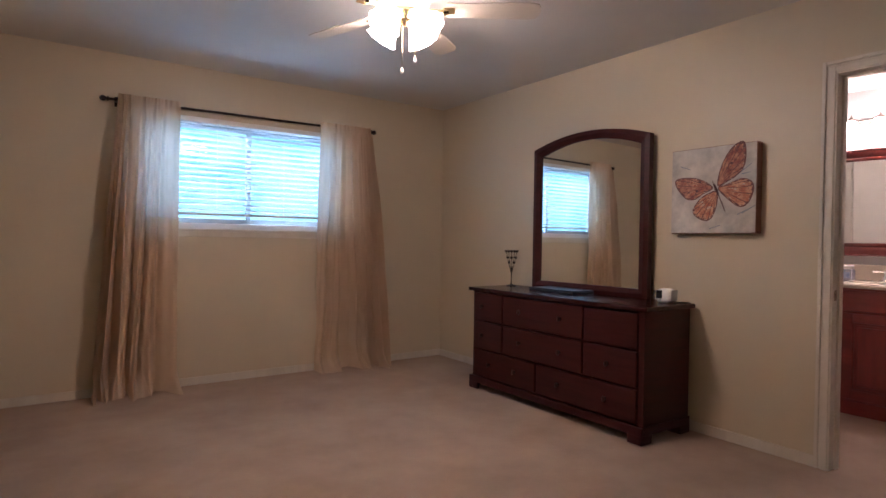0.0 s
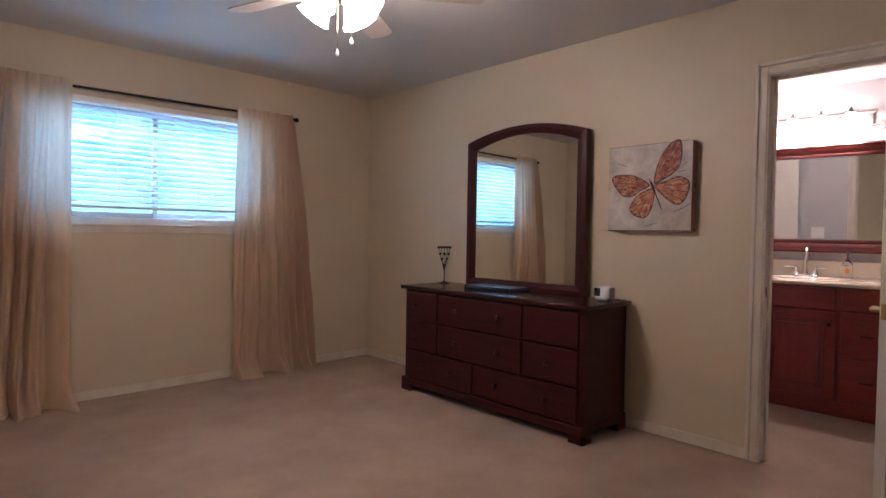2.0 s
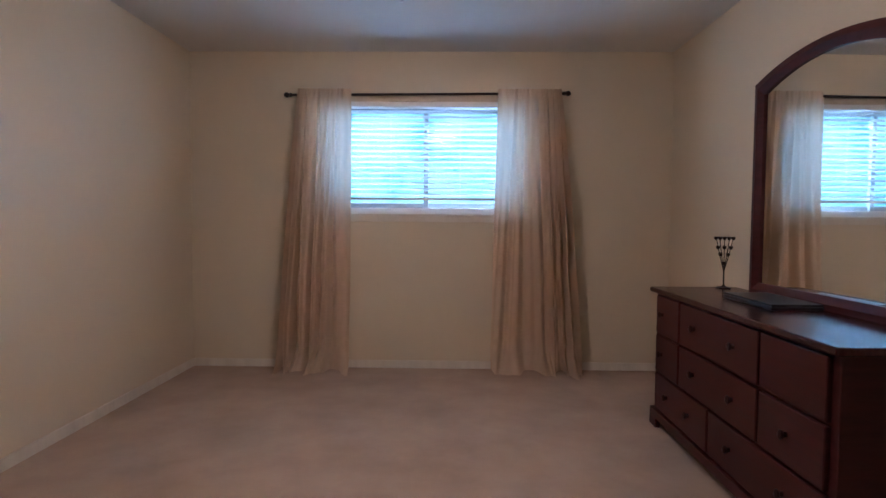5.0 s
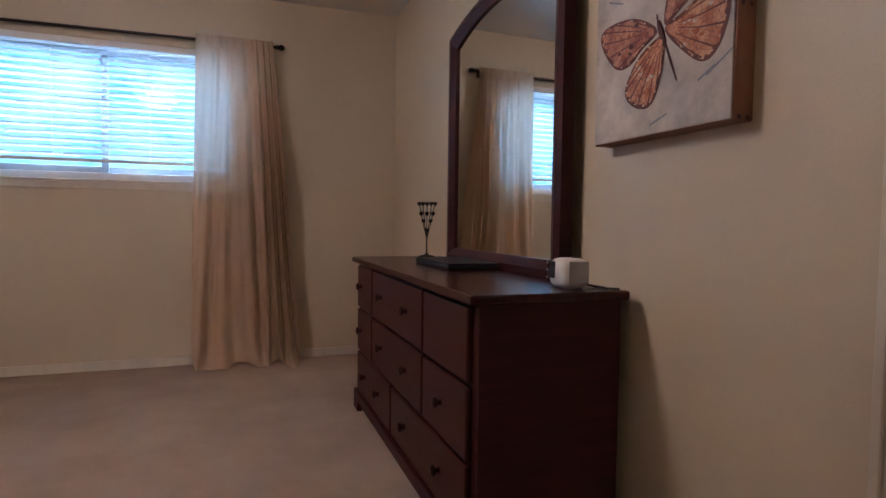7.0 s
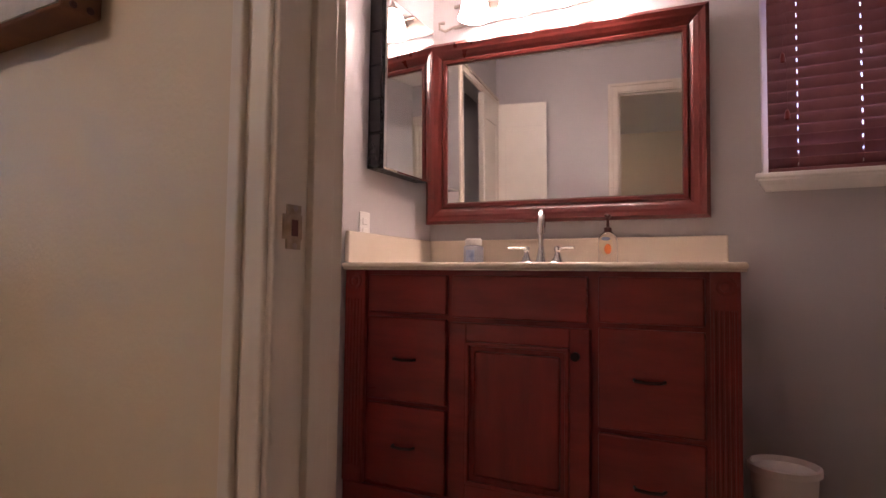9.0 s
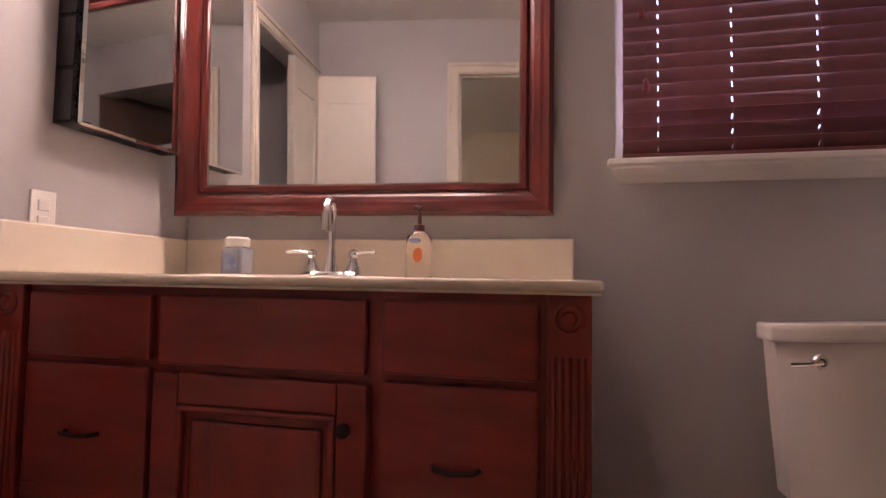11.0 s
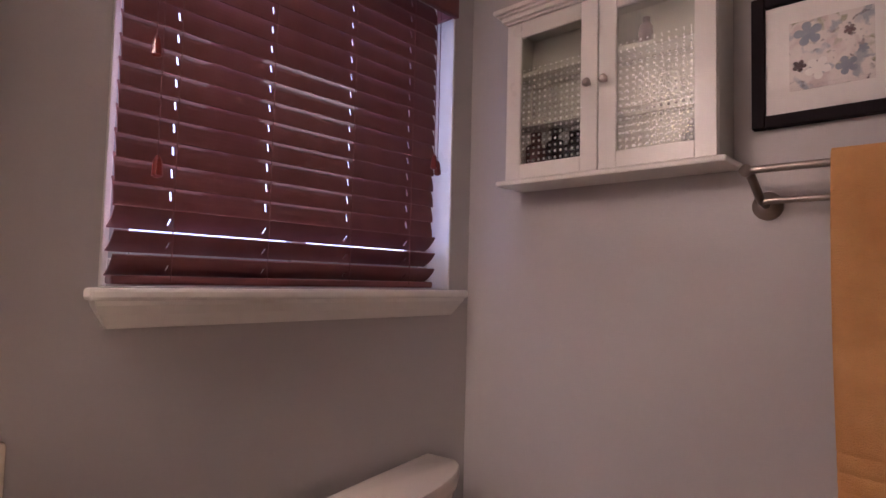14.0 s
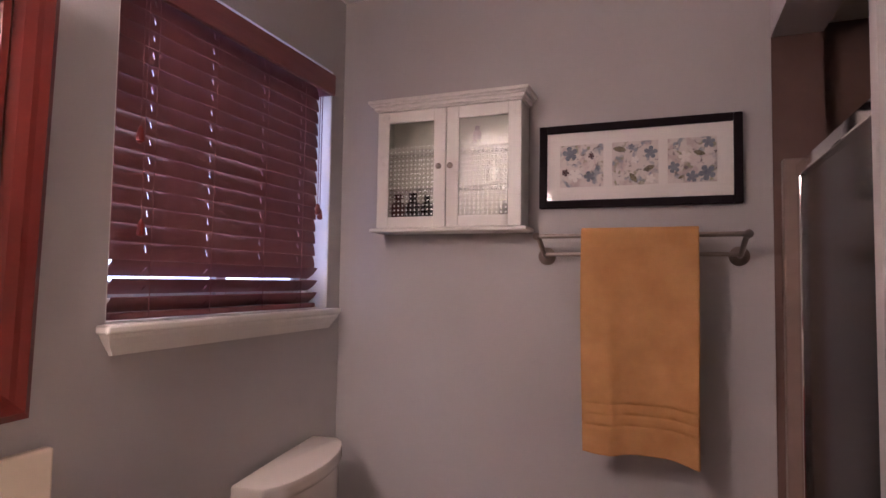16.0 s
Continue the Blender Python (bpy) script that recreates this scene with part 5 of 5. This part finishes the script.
for k, cx in enumerate((4.740, 4.580, 4.420)):
    half, zc = .067, 1.731
    pr = part("print", cube(cx - half, cx + half, BY0 + .010, BY0 + .0115, zc - half, zc + half), watercolour("flower_print_paper", k + 1), fr, "small muted flower print on pale paper")
    spots = (((-.035, .04, .024, 0), (.03, .03, .010, 1), (.025, -.035, .018, 0), (-.02, -.03, .022, 2), (.05, -.01, .009, 0), (-.05, -.02, .012, 1)),
             ((-.045, .045, .020, 3), (.045, .03, .020, 0), (.04, -.018, .018, 3), (-.005, -.045, .018, 3), (.045, -.05, .014, 2), (.0, .01, .012, 2), (-.01, .05, .010, 0)),
             ((.045, .05, .018, 0), (.02, .02, .017, 3), (.04, -.04, .024, 0), (-.05, -.02, .018, 0), (-.02, .01, .018, 2), (.0, -.05, .018, 0), (-.03, -.05, .009, 3)))[k]
    for q, (dx, dz, r, c) in enumerate(spots):
        mt = (BLUEP, DKPAINT, MATB, OLIVE)[c]
        bm = bmesh.new()
        a0 = rnd.uniform(0, 6.28)
        yy = BY0 + .0119 + .0002 * q
        if c == 3:
            loop = smooth_loop([(cx - dx + r * math.cos(a0), yy, zc + dz + r * math.sin(a0)), (cx - dx - .45 * r * math.sin(a0), yy, zc + dz + .45 * r * math.cos(a0)), (cx - dx - r * math.cos(a0), yy, zc + dz - r * math.sin(a0)), (cx - dx + .45 * r * math.sin(a0), yy, zc + dz - .45 * r * math.cos(a0))], 4)
            extrude(bm, loop, (0, .0004, 0))
        else:
            loop = []
            for s in range(40):
                a = a0 + 2 * math.pi * s / 40
                rr = r * (.45 + .55 * abs(math.cos(2.5 * (a - a0))) ** .6)
                loop.append((cx - dx + rr * math.cos(a), yy, zc + dz + rr * math.sin(a)))
            extrude(bm, loop, (0, .0004, 0))
        lim = half - .001
        for v in bm.verts:
            v.co.x = min(cx + lim, max(cx - lim, v.co.x))
            v.co.z = min(zc + lim, max(zc - lim, v.co.z))
        part("flower" if c != 3 else "leaf", bm, mt, pr)
gl = part("glazing", cube(PX0 + .022, PX1 - .022, BY0 + .0155, BY0 + .017, PZ0 + .022, PZ1 - .022), PANE, fr, "clear picture glass")
gl.visible_shadow = False

# ---------------------------------------------------------------- towel bar and towel
bar = thing("towel_bar", (4.58, BY0, 1.455), "double brushed nickel towel bar with round rosettes", "towel bar")
for x, s in ((4.848, 1), (4.298, -1)):
    part("rosette", turned([(.028, 0), (.028, .006), (.020, .012), (.012, .018)], (x, BY0, 1.446), 24, "y"), NICKEL, bar, smooth=True)
    part("post", rod([(x, BY0 + .012, 1.446), (x, BY0 + .05, 1.450), (x + s * .008, BY0 + .085, 1.49), (x + s * .010, BY0 + .10, 1.503)], .008, 10), NICKEL, bar, smooth=True)
    part("end_ball", turned([(.004, -.012), (.011, -.006), (.013, 0), (.011, .006), (.004, .012)], (x + s * .014, BY0 + .10, 1.503), 16, "x"), NICKEL, bar, smooth=True)
part("upper_rod", rod([(4.288, BY0 + .10, 1.503), (4.858, BY0 + .10, 1.503)], .0072, 14), NICKEL, bar, smooth=True)
part("lower_rod", rod([(4.298, BY0 + .05, 1.450), (4.848, BY0 + .05, 1.450)], .0065, 14), NICKEL, bar, smooth=True)


def towel(x0, x1, yb, ztop, z_front, z_back):
    """A folded towel over a bar: thick rounded fold, soft hanging waves, woven bands near the hem."""
    bm = bmesh.new()
    nx, path = 44, []
    r = .017
    for k in range(181):
        path.append((yb + r + .004, ztop - .008 - (ztop - z_front) * (180 - k) / 180, (180 - k) / 180))
    for k in range(1, 9):
        a = math.pi * k / 9
        path.append((yb + r * math.cos(a) + .004, ztop - .008 + (r - .004) * math.sin(a), 0))
    for k in range(20):
        path.append((yb - r + .004, ztop - .008 - (ztop - z_back) * k / 19, k / 19 * .6))
    grid = []
    for j, (y, z, d) in enumerate(path):
        row = []
        for i in range(nx + 1):
            u = i / nx
            x = x0 + (x1 - x0) * u + .006 * math.sin(3 * d + 1) * (u - .3)
            wv = .013 * d * math.sin(7.5 * u + 1.2 + .8 * d) + .006 * d * math.sin(15 * u + 2 * d)
            wv += .011 * d * math.exp(-((u - .78 + .05 * d) / .05) ** 2)
            band = .0035 * max(0, math.sin((z - z_front - .062) * 210)) if .062 < z - z_front < .152 and y > yb else 0
            zz = z
            if y > yb:
                zz = z - d * d * (.020 * (1 - u) ** 2 - .006 * math.sin(5 * u))
            row.append(bm.verts.new((x, y + (wv if y > yb else -wv * .3) - band, zz)))
        grid.append(row)
    for a, b in zip(grid, grid[1:]):
        for i in range(nx):
            bm.faces.new((a[i], a[i + 1], b[i + 1], b[i]))
    bmesh.ops.recalc_face_normals(bm, faces=bm.faces[:])
    return bm


tw = thing("bath_towel", (4.578, BY0 + .10, .88), "orange terry bath towel folded over the bar", "towel")
ob = part("terry", towel(4.410, 4.722, BY0 + .10, 1.515, .895, 1.0), TOWEL, tw)
for f in ob.data.polygons:
    f.use_smooth = True
so = ob.modifiers.new("thickness", "SOLIDIFY")
so.thickness, so.offset = .011, 0

# ---------------------------------------------------------------- shower
sh = thing("shower_door", (4.17, .13, 0), "smoked glass shower door in a polished metal frame", "shower door")
SX, SY0, SY1, SZ = 4.145, BY0 + .055, .495, 1.662
part("wall_jamb", cube(SX - .03, SX + .045, BY0, BY0 + .035, 0, 1.715, .004), RAWTILE, sh, "cream shower jamb")
part("frame", boxes((SX - .014, SX + .014, SY0 - .02, SY0 + .012, .06, SZ, .004), (SX - .014, SX + .014, SY1 - .03, SY1, .06, SZ, .004), (SX - .016, SX + .016, SY0 - .02, SY1, SZ, SZ + .035, .004), (SX - .014, SX + .014, SY0, SY1, .06, .09, .004)), CHROME, sh, "polished metal frame")
part("glass", cube(SX - .003, SX + .003, SY0 + .012, SY1 - .03, .09, SZ), SMOKE, sh, "smoky obscure glass")
part("curb", cube(SX - .05, SX + .07, BY0 + .036, SY1, 0, .06, .008), TILE, sh, "tiled shower curb")
